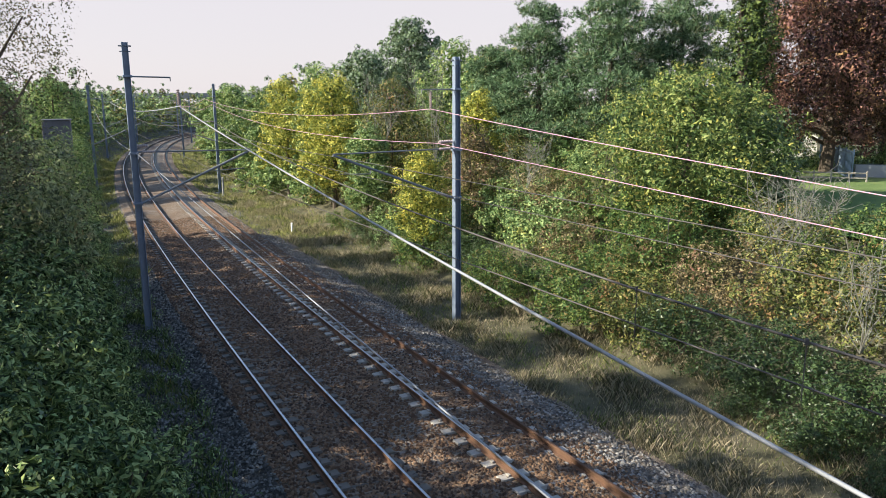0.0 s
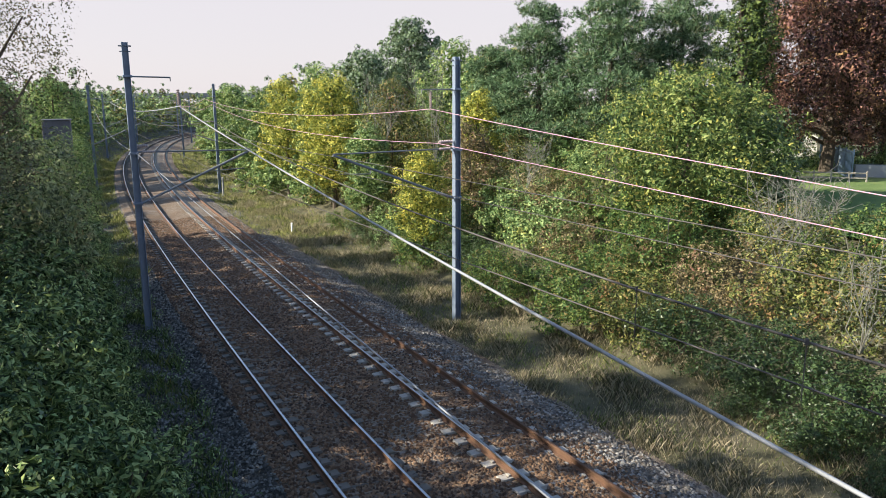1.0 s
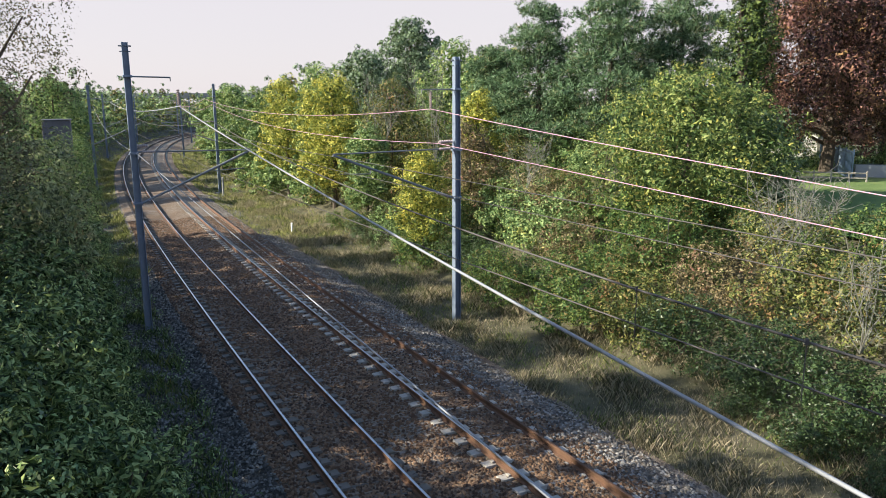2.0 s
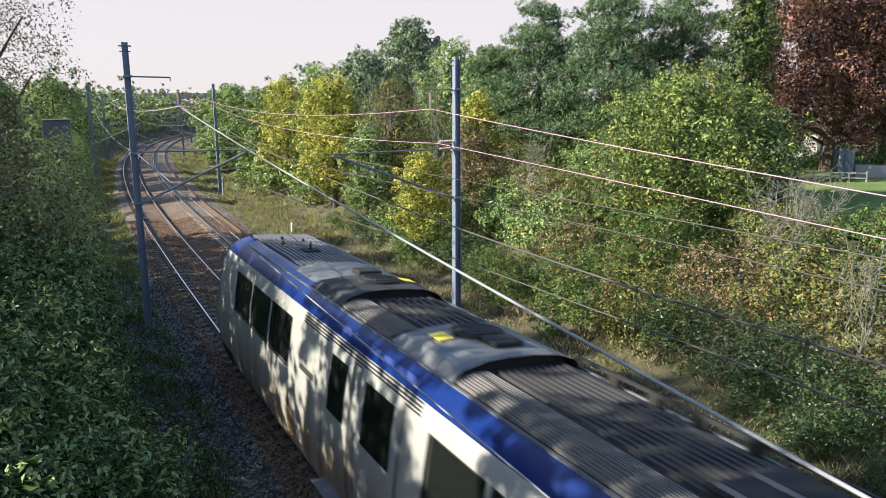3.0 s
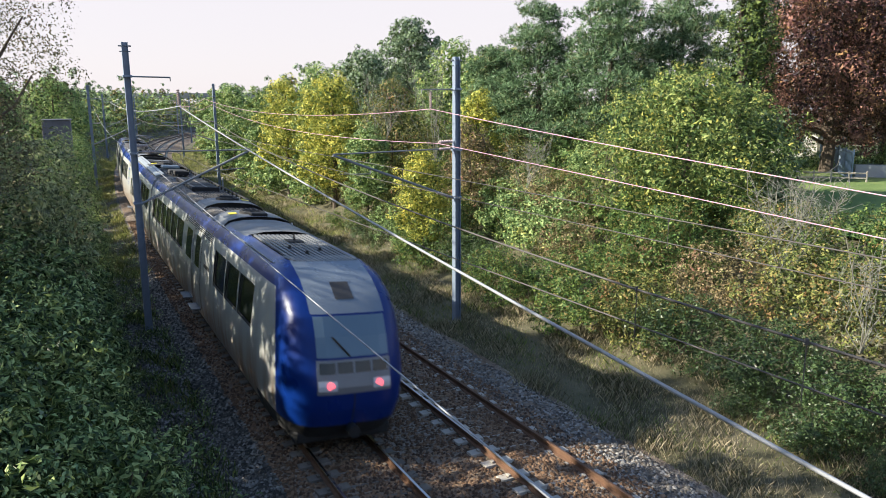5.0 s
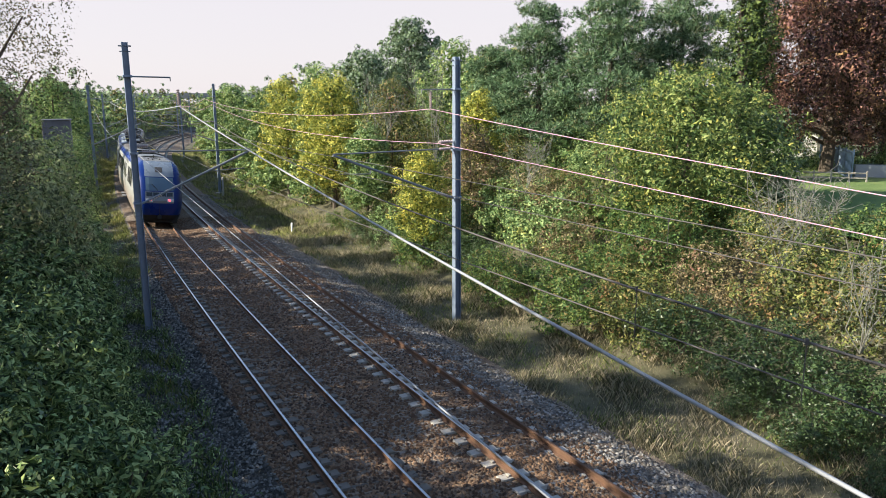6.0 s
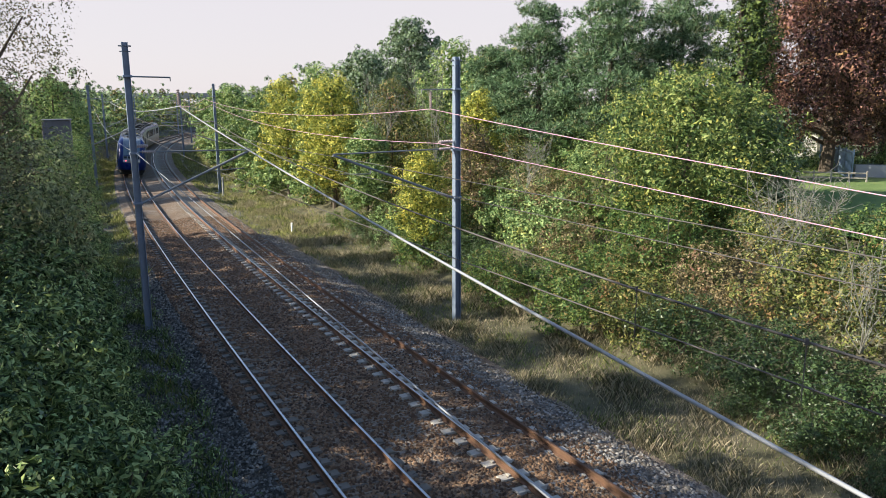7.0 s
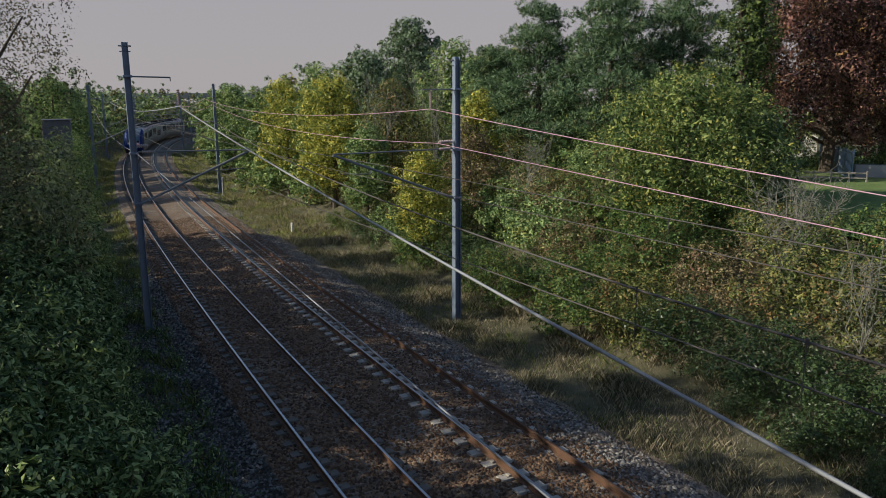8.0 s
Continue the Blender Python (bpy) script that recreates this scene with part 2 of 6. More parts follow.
def build_ground():
    xs, ys = steps_out(-90, 45, 0.9, 2500), steps_out(-25, 170, 0.9, 2500)
    X, Y = np.meshgrid(xs, ys)
    s, o = line_coords(X.ravel(), Y.ravel())
    z = ground_z(s, o) - np.where((o > -6.6) & (o < 4.4), 0.3, 0.0)
    z = z + unevenness(X.ravel(), Y.ravel(), o)
    w, h = len(xs), len(ys)
    i = np.arange(w * h).reshape(h, w)
    f = np.stack([i[:-1, :-1], i[:-1, 1:], i[1:, 1:], i[1:, :-1]], -1).reshape(-1, 4)
    me = mesh_of("ground", np.stack([X.ravel(), Y.ravel(), z], 1).tolist(), f.tolist(), M["earth"], True)
    return tagged(new("ground", me), "earth and dry grass of the cutting beside the railway", "ground", kind="structure")


build_ground()

# ---------------------------------------------------------------- track
S_FINE = list(np.arange(-30, 80, 1.0)) + list(np.arange(80, 326, 2.0))


def build_ballast():
    cess = [(-6.9, 0.55), (-6.3, 0.25), (-5.7, -0.04), (-5.2, -0.29), (-4.35, -0.44), (-3.75, -0.34), (-3.35, -0.22 + CANT * 0.6)]
    sec = [(-3.35, -0.22 + CANT * 0.6), (-2.9, -0.2 + CANT), (-1.73, -0.175 + CANT * 0.5), (-0.55, -0.2),
           (0.0, -0.14), (0.6, -0.2 + CANT), (1.73, -0.178 + CANT * 0.5), (2.95, -0.2), (3.5, -0.26), (4.9, -0.56)]
    tagged(new("ballast_bed", along("ballast_bed", sec, S_FINE, 0, 0, M["ballast"], closed=False, smooth=True)), "bed of crushed rust-brown ballast stones under both tracks", "ballast", kind="structure")
    tagged(new("cess_path", along("cess_path", cess, S_FINE, 0, 0, M["cess"], closed=False, smooth=True)), "dark grey gravel path beside the track", "gravel path", kind="structure")


build_ballast()

RAIL = [(-0.07, -0.155), (0.07, -0.155), (0.07, -0.145), (0.012, -0.12), (0.012, -0.045), (0.034, -0.035), (0.034, -0.003), (0.028, 0.0),
        (-0.028, 0.0), (-0.034, -0.003), (-0.034, -0.035), (-0.012, -0.045), (-0.012, -0.12), (-0.07, -0.145)]
HEAD = [(-0.027, 0.0005), (0.027, 0.0005), (0.024, 0.003), (-0.024, 0.003)]


def sleeper_mesh(name, mat):
    bm = bmesh.new()
    for side, z in ((-1, CANT + 0.0), (1, 0.0)):
        zc = (CANT if side < 0 else 0) - 0.155
        v = [bm.verts.new((side * 0.75 + x, y, zc + w)) for x, y, w in (
            (-0.36, -0.145, -0.18), (0.36, -0.145, -0.18), (0.36, 0.145, -0.18), (-0.36, 0.145, -0.18),
            (-0.33, -0.115, 0.0), (0.33, -0.115, 0.0), (0.33, 0.115, 0.0), (-0.33, 0.115, 0.0))]
        for f in ((0, 3, 2, 1), (4, 5, 6, 7), (0, 1, 5, 4), (1, 2, 6, 5), (2, 3, 7, 6), (3, 0, 4, 7)):
            bm.faces.new([v[i] for i in f])
        for e in (-0.11, 0.11):
            add_box(bm, (side * 0.75 + e, 0, zc + 0.02), (0.06, 0.1, 0.035))
    add_rod(bm, (-0.5, 0, CANT * 0.85 - 0.2), (0.5, 0, CANT * 0.15 - 0.2), 0.035, 4)
    me = bpy.data.meshes.new(name)
    bm.to_mesh(me)
    bm.free()
    me.materials.append(mat)
    return me


def build_track(o, top, sleeper_mat, label):
    track = thing("railway_track", pose(0, 0, 0), label, "railway track", "two running tracks", "structure")
    for side, dz in ((-0.7525, CANT), (0.7525, 0.0)):
        r = new("rail", along("rail", RAIL, S_FINE, o + side, dz, M["rail_rust"]))
        r.parent = track
        h = new("running_surface", along("running_surface", HEAD, S_FINE, o + side, dz, top if o < 0 or side < 0 else M["rail_rust"]))
        h.parent = r
    me = sleeper_mesh("sleeper", sleeper_mat)
    for i in range(290):
        sl = new("sleeper", me)
        sl.parent = track
        sl.matrix_basis = line_pose(-4 + i * 0.6 + random.uniform(-0.02, 0.02), o, random.uniform(-0.012, 0.012), random.uniform(-0.7, 0.7))
    return track


build_track(-TRACK_O, M["rail_top"], M["sleeper_dark"], "curved railway track with polished rails on dark oily sleepers")
build_track(TRACK_O, M["rail_dull"], M["sleeper"], "curved railway track with rust-brown rails on pale twin-block sleepers")


# ---------------------------------------------------------------- masts
def add_insulator(bm, a, b, sheds=6, r=0.075):
    a, b = Vector(a), Vector(b)
    add_rod(bm, a, b, r * 0.45, 8)
    for i in range(sheds):
        t = (i + 0.5) / sheds
        c = a.lerp(b, t)
        d = (b - a).normalized() * 0.018
        add_rod(bm, c - d, c + d, r, 10, r * 0.6)
    return bm


def h_beam(height, w=0.26, d=0.24, t=0.02):
    """Mast of H section in one piece, tapering slightly, flanges facing the track."""
    bm = bmesh.new()
    x0, x1, y1, h = d / 2, d / 2 - t, w / 2, t / 2
    sec = [(-x0, -y1), (-x1, -y1), (-x1, -h), (x1, -h), (x1, -y1), (x0, -y1), (x0, y1), (x1, y1), (x1, h), (-x1, h), (-x1, y1), (-x0, y1)]
    low = [bm.verts.new((x, y, 0)) for x, y in sec]
    high = [bm.verts.new((x * 0.82, y * 0.82, height)) for x, y in sec]
    for i in range(12):
        j = (i + 1) % 12
        bm.faces.new((low[i], low[j], high[j], high[i]))
    for q in ((0, 1, 10, 11), (1, 2, 9, 10), (2, 3, 8, 9), (4, 5, 6, 7), (3, 4, 7, 8)):
        bm.faces.new([high[k] for k in q])
    bmesh.ops.recalc_face_normals(bm, faces=bm.faces)
    return bm


def build_mast(s, o, top, arm, reach, label, lean=0.0):
    """arm: +1 when the track lies towards +o. Local x points across the line."""
    foot = -0.62
    x, y, a = at(s, o)
    m = thing("catenary_mast", pose(x, y, foot, 0, lean, math.degrees(a)), label, "catenary mast", "masts along the railway")
    part("post", h_beam(top - foot), M["mast"], m)
    part("foundation", box((0, 0, -0.1), (0.7, 0.7, 0.4), bevel=0.03), M["sleeper"], m, "rough concrete foundation block")
    h = -foot
    # cap bolts
    b = bmesh.new()
    add_rod(b, (-0.2, 0, top + h - 0.12), (0.2, 0, top + h - 0.12), 0.025)
    add_rod(b, (-0.17, 0, top + h - 0.3), (0.17, 0, top + h - 0.3), 0.02)
    part("bolt", b, M["galv"], m)
    # top arm, a rod with a short hook
    b = bmesh.new()
    add_rod(b, (0, 0, top + h - 1.1), (arm * 1.35, 0, top + h - 1.12), 0.025)
    add_rod(b, (arm * 1.35, 0, top + h - 1.1), (arm * 1.35, 0, top + h - 1.25), 0.018)
    part("top_arm", b, M["galv"], m)
    # cantilever: level tie above, strut rising from below
    b = bmesh.new()
    zt, zb = 5.85 + h, 4.15 + h
    add_rod(b, (arm * 0.15, 0, zt + 0.05), (arm * reach, 0, zt), 0.025)
    part("tie", b, M["galv"], m)
    part("strut", rod((arm * 0.15, 0, zb), (arm * reach, 0, zt - 0.03), 0.042), M["galv"], m)
    b = bmesh.new()
    add_insulator(b, (arm * 0.25, 0, zt + 0.05), (arm * 0.7, 0, zt + 0.04), 6, 0.06)
    part("tie_insulator", b, M["insulator"], m)
    b = bmesh.new()
    d = (Vector((arm * reach, 0, zt - 0.03)) - Vector((arm * 0.15, 0, zb))).normalized()
    p = Vector((arm * 0.2, 0, zb)) + d * 0.15
    add_insulator(b, p, p + d * 0.5, 6, 0.06)
    part("strut_insulator", b, M["insulator"], m)
    # registration arm that steadies the contact wire
    b = bmesh.new()
    add_rod(b, (arm * (reach - 1.3), 0, zt - 0.7), (arm * (reach - 0.2), 0, 5.2 + h), 0.016)
    add_rod(b, (arm * (reach - 1.3), 0, zt - 0.7), (arm * (reach - 1.3), 0, zt - 0.55), 0.016)
    part("registration_arm", b, M["galv"], m)
    # collars
    for z in (top + h - 1.1, zt, zb):
        part("collar", box((0, 0, z), (0.29, 0.31, 0.08), bevel=0.01), M["mast"], m)
    return m


MAST_LEFT = [(21.5, -4.37, 9.5), (63.5, -4.87, 9.05), (110.5, -5.2, 8.9), (155, -5.2, 8.9), (198, -5.2, 8.9)]
MAST_RIGHT = [(17.5, 5.91, 9.05), (63.5, 5.28, 9.2), (110.5, 5.2, 9.0), (155, 5.2, 8.9), (198, 5.2, 8.9)]
for s, o, top in MAST_LEFT:
    build_mast(s, o, top, 1, 3.9, "blue-grey steel mast with a rising cantilever over the track")
for s, o, top in MAST_RIGHT:
    build_mast(s, o, top, -1, 4.6, "blue-grey steel mast standing in dry grass beside the track")


# ---------------------------------------------------------------- wires
def wire(name, supports, sag, radius, mat, label, straight=False):
    """supports: (s, o, z); the wire hangs between them."""
    pts = []
    for (s0, o0, z0), (s1, o1, z1), d in zip(supports, supports[1:], sag):
        a, b = on_line(s0, o0, z0), on_line(s1, o1, z1)
        n = max(6, int((s1 - s0) / 2.0))
        for i in range(n):
            t = i / n
            p = a.lerp(b, t)
            p.z -= 4 * d * t * (1 - t)
            pts.append(p)
    pts.append(on_line(*supports[-1]))
    return tagged(new(name, sweep(name, pts, radius, mat)), label, "overhead wire", "wires over the railway")


MS = [-48, 21.5, 63.5, 110.5, 155, 198]
MR = [-48, 17.5, 63.5, 110.5, 155, 198]
wire("contact_wire", [(s, -1.73, 5.15) for s in MS], [0.0] * 5, 0.009, M["wire_copper"], "thin copper contact wire above the track")
wire("contact_wire", [(s, 1.73, 5.24) for s in MR], [0.0] * 5, 0.009, M["wire_copper"], "thin copper contact wire above the track")
wire("messenger_wire", [(-30, -1.73, 5.6), (0, -1.73, 5.65), (21.5, -1.73, 6.9)] + [(s, -1.73, 6.6) for s in MS[2:]], [0.0, 0.25, 0.5, 0.5, 0.5, 0.5], 0.012, M["wire_copper"], "dark messenger wire carrying the contact wire")
wire("messenger_wire", [(-30, 1.73, 5.55), (17.5, 1.73, 5.7)] + [(s, 1.73, 6.4) for s in MR[2:]], [0.0, 0.3, 0.5, 0.5, 0.5], 0.01, M["wire_copper"], "dark messenger wire carrying the contact wire")
wire("feeder_cable", [(-14, -2.8, 4.45), (21.5, -2.8, 7.42), (63.5, -3.2, 7.6), (110.5, -3.6, 7.6), (155, -3.6, 7.6)], [0.23, 0.4, 0.9, 0.9], 0.017, M["wire_bright"], "thick pale feeder cable hung from the masts")
wire("return_cable", [(-14, -4.3, 4.55), (21.5, -4.3, 5.87), (63.5, -4.6, 7.3), (110.5, -5, 7.3)], [0.0, 0.6, 0.7], 0.009, M["wire_bright"], "pale return cable fixed to the masts")
wire("feeder_cable", [(-14, 4.95, 5.1), (17.5, 4.9, 7.28), (63.5, 4.4, 7.9), (110.5, 4.2, 7.9)], [0.18, 0.7, 0.8], 0.012, M["wire_pink"], "pinkish feeder cable hung from the masts")
wire("feeder_cable", [(-14, 5.1, 4.45), (17.5, 5.15, 6.1), (63.5, 5.0, 7.4), (110.5, 5, 7.4)], [0.0, 0.7, 0.8], 0.011, M["wire_pink"], "pinkish feeder cable fixed to the masts")
# ---------------------------------------------------------------- train
CAR_PITCH = 24.4
SPEED, GAIN = 32.0, 0.4
GAP_S, GAP_T = 8.15, 3.5
HALF = CAR_PITCH / 2
# half section of a car, from the skirt up to the middle of the roof
SECTION = [(1.26, 0.42), (1.34, 0.62), (1.42, 1.1), (1.45, 1.6), (1.445, 2.05), (1.425, 2.55), (1.375, 3.1), (1.33, 3.32), (1.30, 3.40),
           (1.22, 3.6), (1.1, 3.73), (0.95, 3.81), (0.82, 3.84), (0.45, 3.86), (0.0, 3.87)]
SEC_X, SEC_Z = [p[0] for p in SECTION], [p[1] for p in SECTION]
WIN_LO, WIN_HI = 2.05, 3.1


def skin_x(z):
    return float(np.interp(z, SEC_Z, SEC_X))


def stained_side():
    n = Nodes("silver_grey_side_paint")
    streak = n.noise(3.0, 4, stretch=(1.0, 1.0, 0.12))
    fine, big = n.noise(40, 3), n.noise(0.7, 4)
    z = n.node("SeparateXYZ", Vector=n.coords()).outputs[2]
    low = n.value(z, 2.0, 0.9, 0.0, 1.0)
    rust = n.node("Math")
    rust.operation = "MULTIPLY"
    n.put(rust.inputs[0], low)
    n.put(rust.inputs[1], n.value(streak, 0.38, 0.6, 0.12, 0.95))
    c = n.mix(n.value(big, 0.35, 0.7, 0, 0.3), (0.38, 0.385, 0.37), (0.31, 0.31, 0.30))
    c = n.mix(n.value(streak, 0.5, 0.75, 0.0, 0.35), c, (0.26, 0.24, 0.20))
    c = n.mix(rust.outputs[0], c, (0.22, 0.115, 0.045))
    n.bump(fine, 0.03, 0.005)
    return n.set(Base_Color=c, Roughness=n.value(fine, 0.3, 0.7, 0.3, 0.45), Metallic=0.15, Coat_Weight=0.25)


M["car_side"] = stained_side()
M["lamp_red"] = Nodes("red_tail_lamp").set(Base_Color=(0.8, 0.05, 0.06), Emission_Color=(1.0, 0.12, 0.16), Emission_Strength=0.8, Roughness=0.2)
M["lamp_clear"] = paint("clear_lamp_glass", (0.5, 0.5, 0.52), 0.1, 0, 0.1)
M["logo_blue"] = paint("dark_blue_panel", (0.02, 0.045, 0.22), 0.35, 0, 0.1)
M["logo_green"] = paint("yellow_green_mark", (0.55, 0.72, 0.05), 0.4, 0, 0.1)
M["tan_strip"] = paint("dusty_tan_strip", (0.16, 0.14, 0.125), 0.7, 0.1, 0.4, (0.12, 0.09, 0.07), 3)
# windscreen and hood: blue-grey of the reflected sky put into the base colour
M["screen_glass"] = paint("sky_tinted_windscreen_glass", (0.10, 0.15, 0.20), 0.12, 0, 0.1, (0.10, 0.12, 0.14), 1)
M["hood"] = paint("sky_tinted_cab_panel", (0.15, 0.18, 0.22), 0.28, 0, 0.2, (0.05, 0.055, 0.06), 1)
M["lamp_panel"] = paint("grey_front_panel", (0.16, 0.165, 0.18), 0.4, 0.1, 0.2)


def side_shell(car, side, y0, y1, openings):
    """One flank with real window openings. openings: (y from, y to) between the sill and the head."""
    cuts = sorted({y0, y1, *[min(max(v, y0), y1) for o in openings for v in o[:2]]})
    ys = []
    for a, b in zip(cuts, cuts[1:]):
        k = max(1, int((b - a) / 2.5))
        ys += [a + (b - a) * i / k for i in range(k)]
    ys.append(y1)
    bm = bmesh.new()
    grid = [[bm.verts.new((side * x, y, z)) for x, z in SECTION[:9]] for y in ys]
    for j in range(len(ys) - 1):
        mid = (ys[j] + ys[j + 1]) / 2
        gap = [o for o in openings if o[0] < mid < o[1]]
        lo, hi = gap[0][2:] if gap and len(gap[0]) > 2 else (WIN_LO, WIN_HI)
        for i in range(8):
            if gap and lo - 0.01 <= SECTION[i][1] and SECTION[i + 1][1] <= hi + 0.01:
                continue
            f = (grid[j][i], grid[j + 1][i], grid[j + 1][i + 1], grid[j][i + 1])
            bm.faces.new(f if side > 0 else f[::-1])
    return part("side", bm, M["car_side"], car, "silver-grey side stained with rust at the skirt", True)


def skin_patch(side, y0, y1, z0, z1, out, thick=0.0):
    """A patch that follows the flank, out metres proud of it."""
    bm = bmesh.new()
    zs = sorted({z0, z1, *[z for z in SEC_Z if z0 < z < z1]})
    rows = [[bm.verts.new((side * (skin_x(z) + out), y, z)) for z in zs] for y in (y0, y1)]
    for i in range(len(zs) - 1):
        f = (rows[0][i], rows[1][i], rows[1][i + 1], rows[0][i + 1])
        bm.faces.new(f if side > 0 else f[::-1])
    if thick:
        r = bmesh.ops.extrude_face_region(bm, geom=bm.faces[:])
        for v in r["geom"]:
            if isinstance(v, bmesh.types.BMVert):
                v.co.x -= side * thick
        bmesh.ops.recalc_face_normals(bm, faces=bm.faces)
    return bm


def windows(car, side, spans):
    for a, b, *level in spans:
        lo, hi = level or (WIN_LO, WIN_HI)
        w = part("window", skin_patch(side, a - 0.04, b + 0.04, lo - 0.04, hi + 0.04, -0.045, 0.02), M["glass"], car, "dark tinted train window")
        fr = bmesh.new()
        outer = [(a - 0.02, lo - 0.02), (b + 0.02, lo - 0.02), (b + 0.02, hi + 0.02), (a - 0.02, hi + 0.02)]
        inner = [(a + 0.05, lo + 0.05), (b - 0.05, lo + 0.05), (b - 0.05, hi - 0.05), (a + 0.05, hi - 0.05)]
        vo = [fr.verts.new((side * (skin_x(z) - 0.018), y, z)) for y, z in outer]
        vi = [fr.verts.new((side * (skin_x(z) - 0.034), y, z)) for y, z in inner]
        for i in range(4):
            fr.faces.new((vo[i], vo[(i + 1) % 4], vi[(i + 1) % 4], vi[i]))
        part("window_frame", fr, M["rubber"], w)


def blue_band(car, y0, y1, shoulder=False):
    for side in (-1, 1):
        if shoulder:
            bm = bmesh.new()
            ring = [(1.1, 3.738), (0.98, 3.806), (0.84, 3.846), (0.8, 3.83)]
            rows = [[bm.verts.new((side * x, y, z)) for x, z in ring] for y in (y0, (y0 + y1) / 2, y1)]
            for r, q in zip(rows, rows[1:]):
                for i in range(3):
                    c = (r[i], q[i], q[i + 1], r[i + 1])
                    bm.faces.new(c if side > 0 else c[::-1])
            part("blue_shoulder", bm, M["car_blue"], car, "glossy blue roof shoulder beside the cab", True)
            continue
        bm = bmesh.new()
        k = max(2, int((y1 - y0) / 3))
        rows = [[bm.verts.new((side * x, y0 + (y1 - y0) * j / k, z)) for x, z in SECTION[8:11]] for j in range(k + 1)]
        for j in range(k):
            for i in range(2):
                f = (rows[j][i], rows[j + 1][i], rows[j + 1][i + 1], rows[j][i + 1])
                bm.faces.new(f if side > 0 else f[::-1])
        part("blue_band", bm, M["car_blue"], car, "glossy blue band along the roof edge", True)
        part("gutter", box((side * 1.1, (y0 + y1) / 2, 3.738), (0.045, y1 - y0, 0.03)), M["roof_panel"], car)


def roof_deck(car, y0, y1, wells=()):
    """Roof skin; wells: stretches (y from, y to) sunk into it, with walls and a floor."""
    bm, dark = bmesh.new(), bmesh.new()
    prof = [(-1.1, 3.72), (-0.95, 3.79), (-0.62, 3.825), (0, 3.84), (0.8, 3.82), (0.95, 3.79), (1.1, 3.72)]
    cuts = sorted({y0, y1, *[v for w in wells for v in w]})
    for a, b in zip(cuts, cuts[1:]):
        open_here = any(p <= a and b <= q for p, q in wells)
        for i in range(6):
            if not (open_here and 2 <= i < 4):
                (x0, z0), (x1, z1) = prof[i], prof[i + 1]
                bm.faces.new([bm.verts.new(c) for c in ((x0, a, z0), (x1, a, z1), (x1, b, z1), (x0, b, z0))])
        if open_here:
            lo = 3.38
            for c in (((-0.62, a, lo), (0.8, a, lo), (0.8, b, lo), (-0.62, b, lo)), ((-0.62, a, lo), (-0.62, b, lo), (-0.62, b, 3.825), (-0.62, a, 3.825)),
                      ((0.8, b, lo), (0.8, a, lo), (0.8, a, 3.82), (0.8, b, 3.82)), ((0.8, a, lo), (-0.62, a, lo), (-0.62, a, 3.825), (0.8, a, 3.82)),
                      ((-0.62, b, lo), (0.8, b, lo), (0.8, b, 3.82), (-0.62, b, 3.825))):
                dark.faces.new([dark.verts.new(v) for v in c])
    bmesh.ops.remove_doubles(bm, verts=bm.verts, dist=0.0005)
    part("roof", bm, M["roof_grey"], car, "dusty dark grey roof deck")
    if wells:
        part("roof_well", dark, M["roof_dark"], car, "sunken black equipment well in the roof")
    else:
        dark.free()


def ribs(car, x0, x1, y0, y1, n, mat, z=3.865, w=0.35):
    """Lengthwise ribs on the roof, each a raised bar."""
    pitch = (x1 - x0) / n
    for i in range(n):
        x = x0 + pitch * (i + 0.5)
        drop = max(0.0, abs(x) - 0.82) * 0.36
        part("roof_rib", box((x, (y0 + y1) / 2, z - drop), (pitch * w, abs(y1 - y0), 0.05)), mat, car)


def hump(car, y0, y1, mat, fan_y, arch=True, label="pale moulded roof hump"):
    """Raised roof unit over the full width, a black sheet in its rear end for the shade inside, with a round fan."""
    bm = bmesh.new()
    prof = [(-1.08, 3.73), (-0.92, 3.9), (-0.6, 4.0), (-0.2, 4.03), (0.2, 4.03), (0.6, 4.0), (0.92, 3.9), (1.08, 3.73)]
    lo, hi = min(y0, y1), max(y0, y1)
    rows = [[bm.verts.new((x * k, y, 3.8 + (z - 3.8) * k2)) for x, z in prof] for y, k, k2 in ((lo, 1, 1), (hi - 0.25, 1, 1), (hi, 0.97, 0.45))]
    for a, b in zip(rows, rows[1:]):
        for i in range(len(prof) - 1):
            bm.faces.new((a[i], a[i + 1], b[i + 1], b[i]))
    bm.faces.new(rows[-1])
    h = part("roof_hump", bm, mat, car, label, False)
    # black sheet just inside the open end, painting the shade of the hollow
    mo = bmesh.new()
    v = [mo.verts.new((x * 0.9, lo + 0.12, 3.8 + (z - 3.8) * 0.9)) for x, z in prof]
    mo.faces.new(v)
    part("hump_shade_sheet", mo, M["roof_dark"], h)
    f = bmesh.new()
    add_rod(f, (0.0, fan_y, 4.0), (0.0, fan_y, 4.08), 0.42, 24, 0.40)
    part("fan_ring", f, M["roof_dark"], h, "round dark fan housing")
    f = bmesh.new()
    add_rod(f, (0.0, fan_y, 4.08), (0.0, fan_y, 4.095), 0.33, 24)
    for i in range(5):
        add_box(f, (0.0, fan_y - 0.28 + i * 0.14, 4.1), (0.62 - 0.13 * abs(i - 2), 0.02, 0.02))
    part("fan_grille", f, M["roof_grey"], h)
    return h


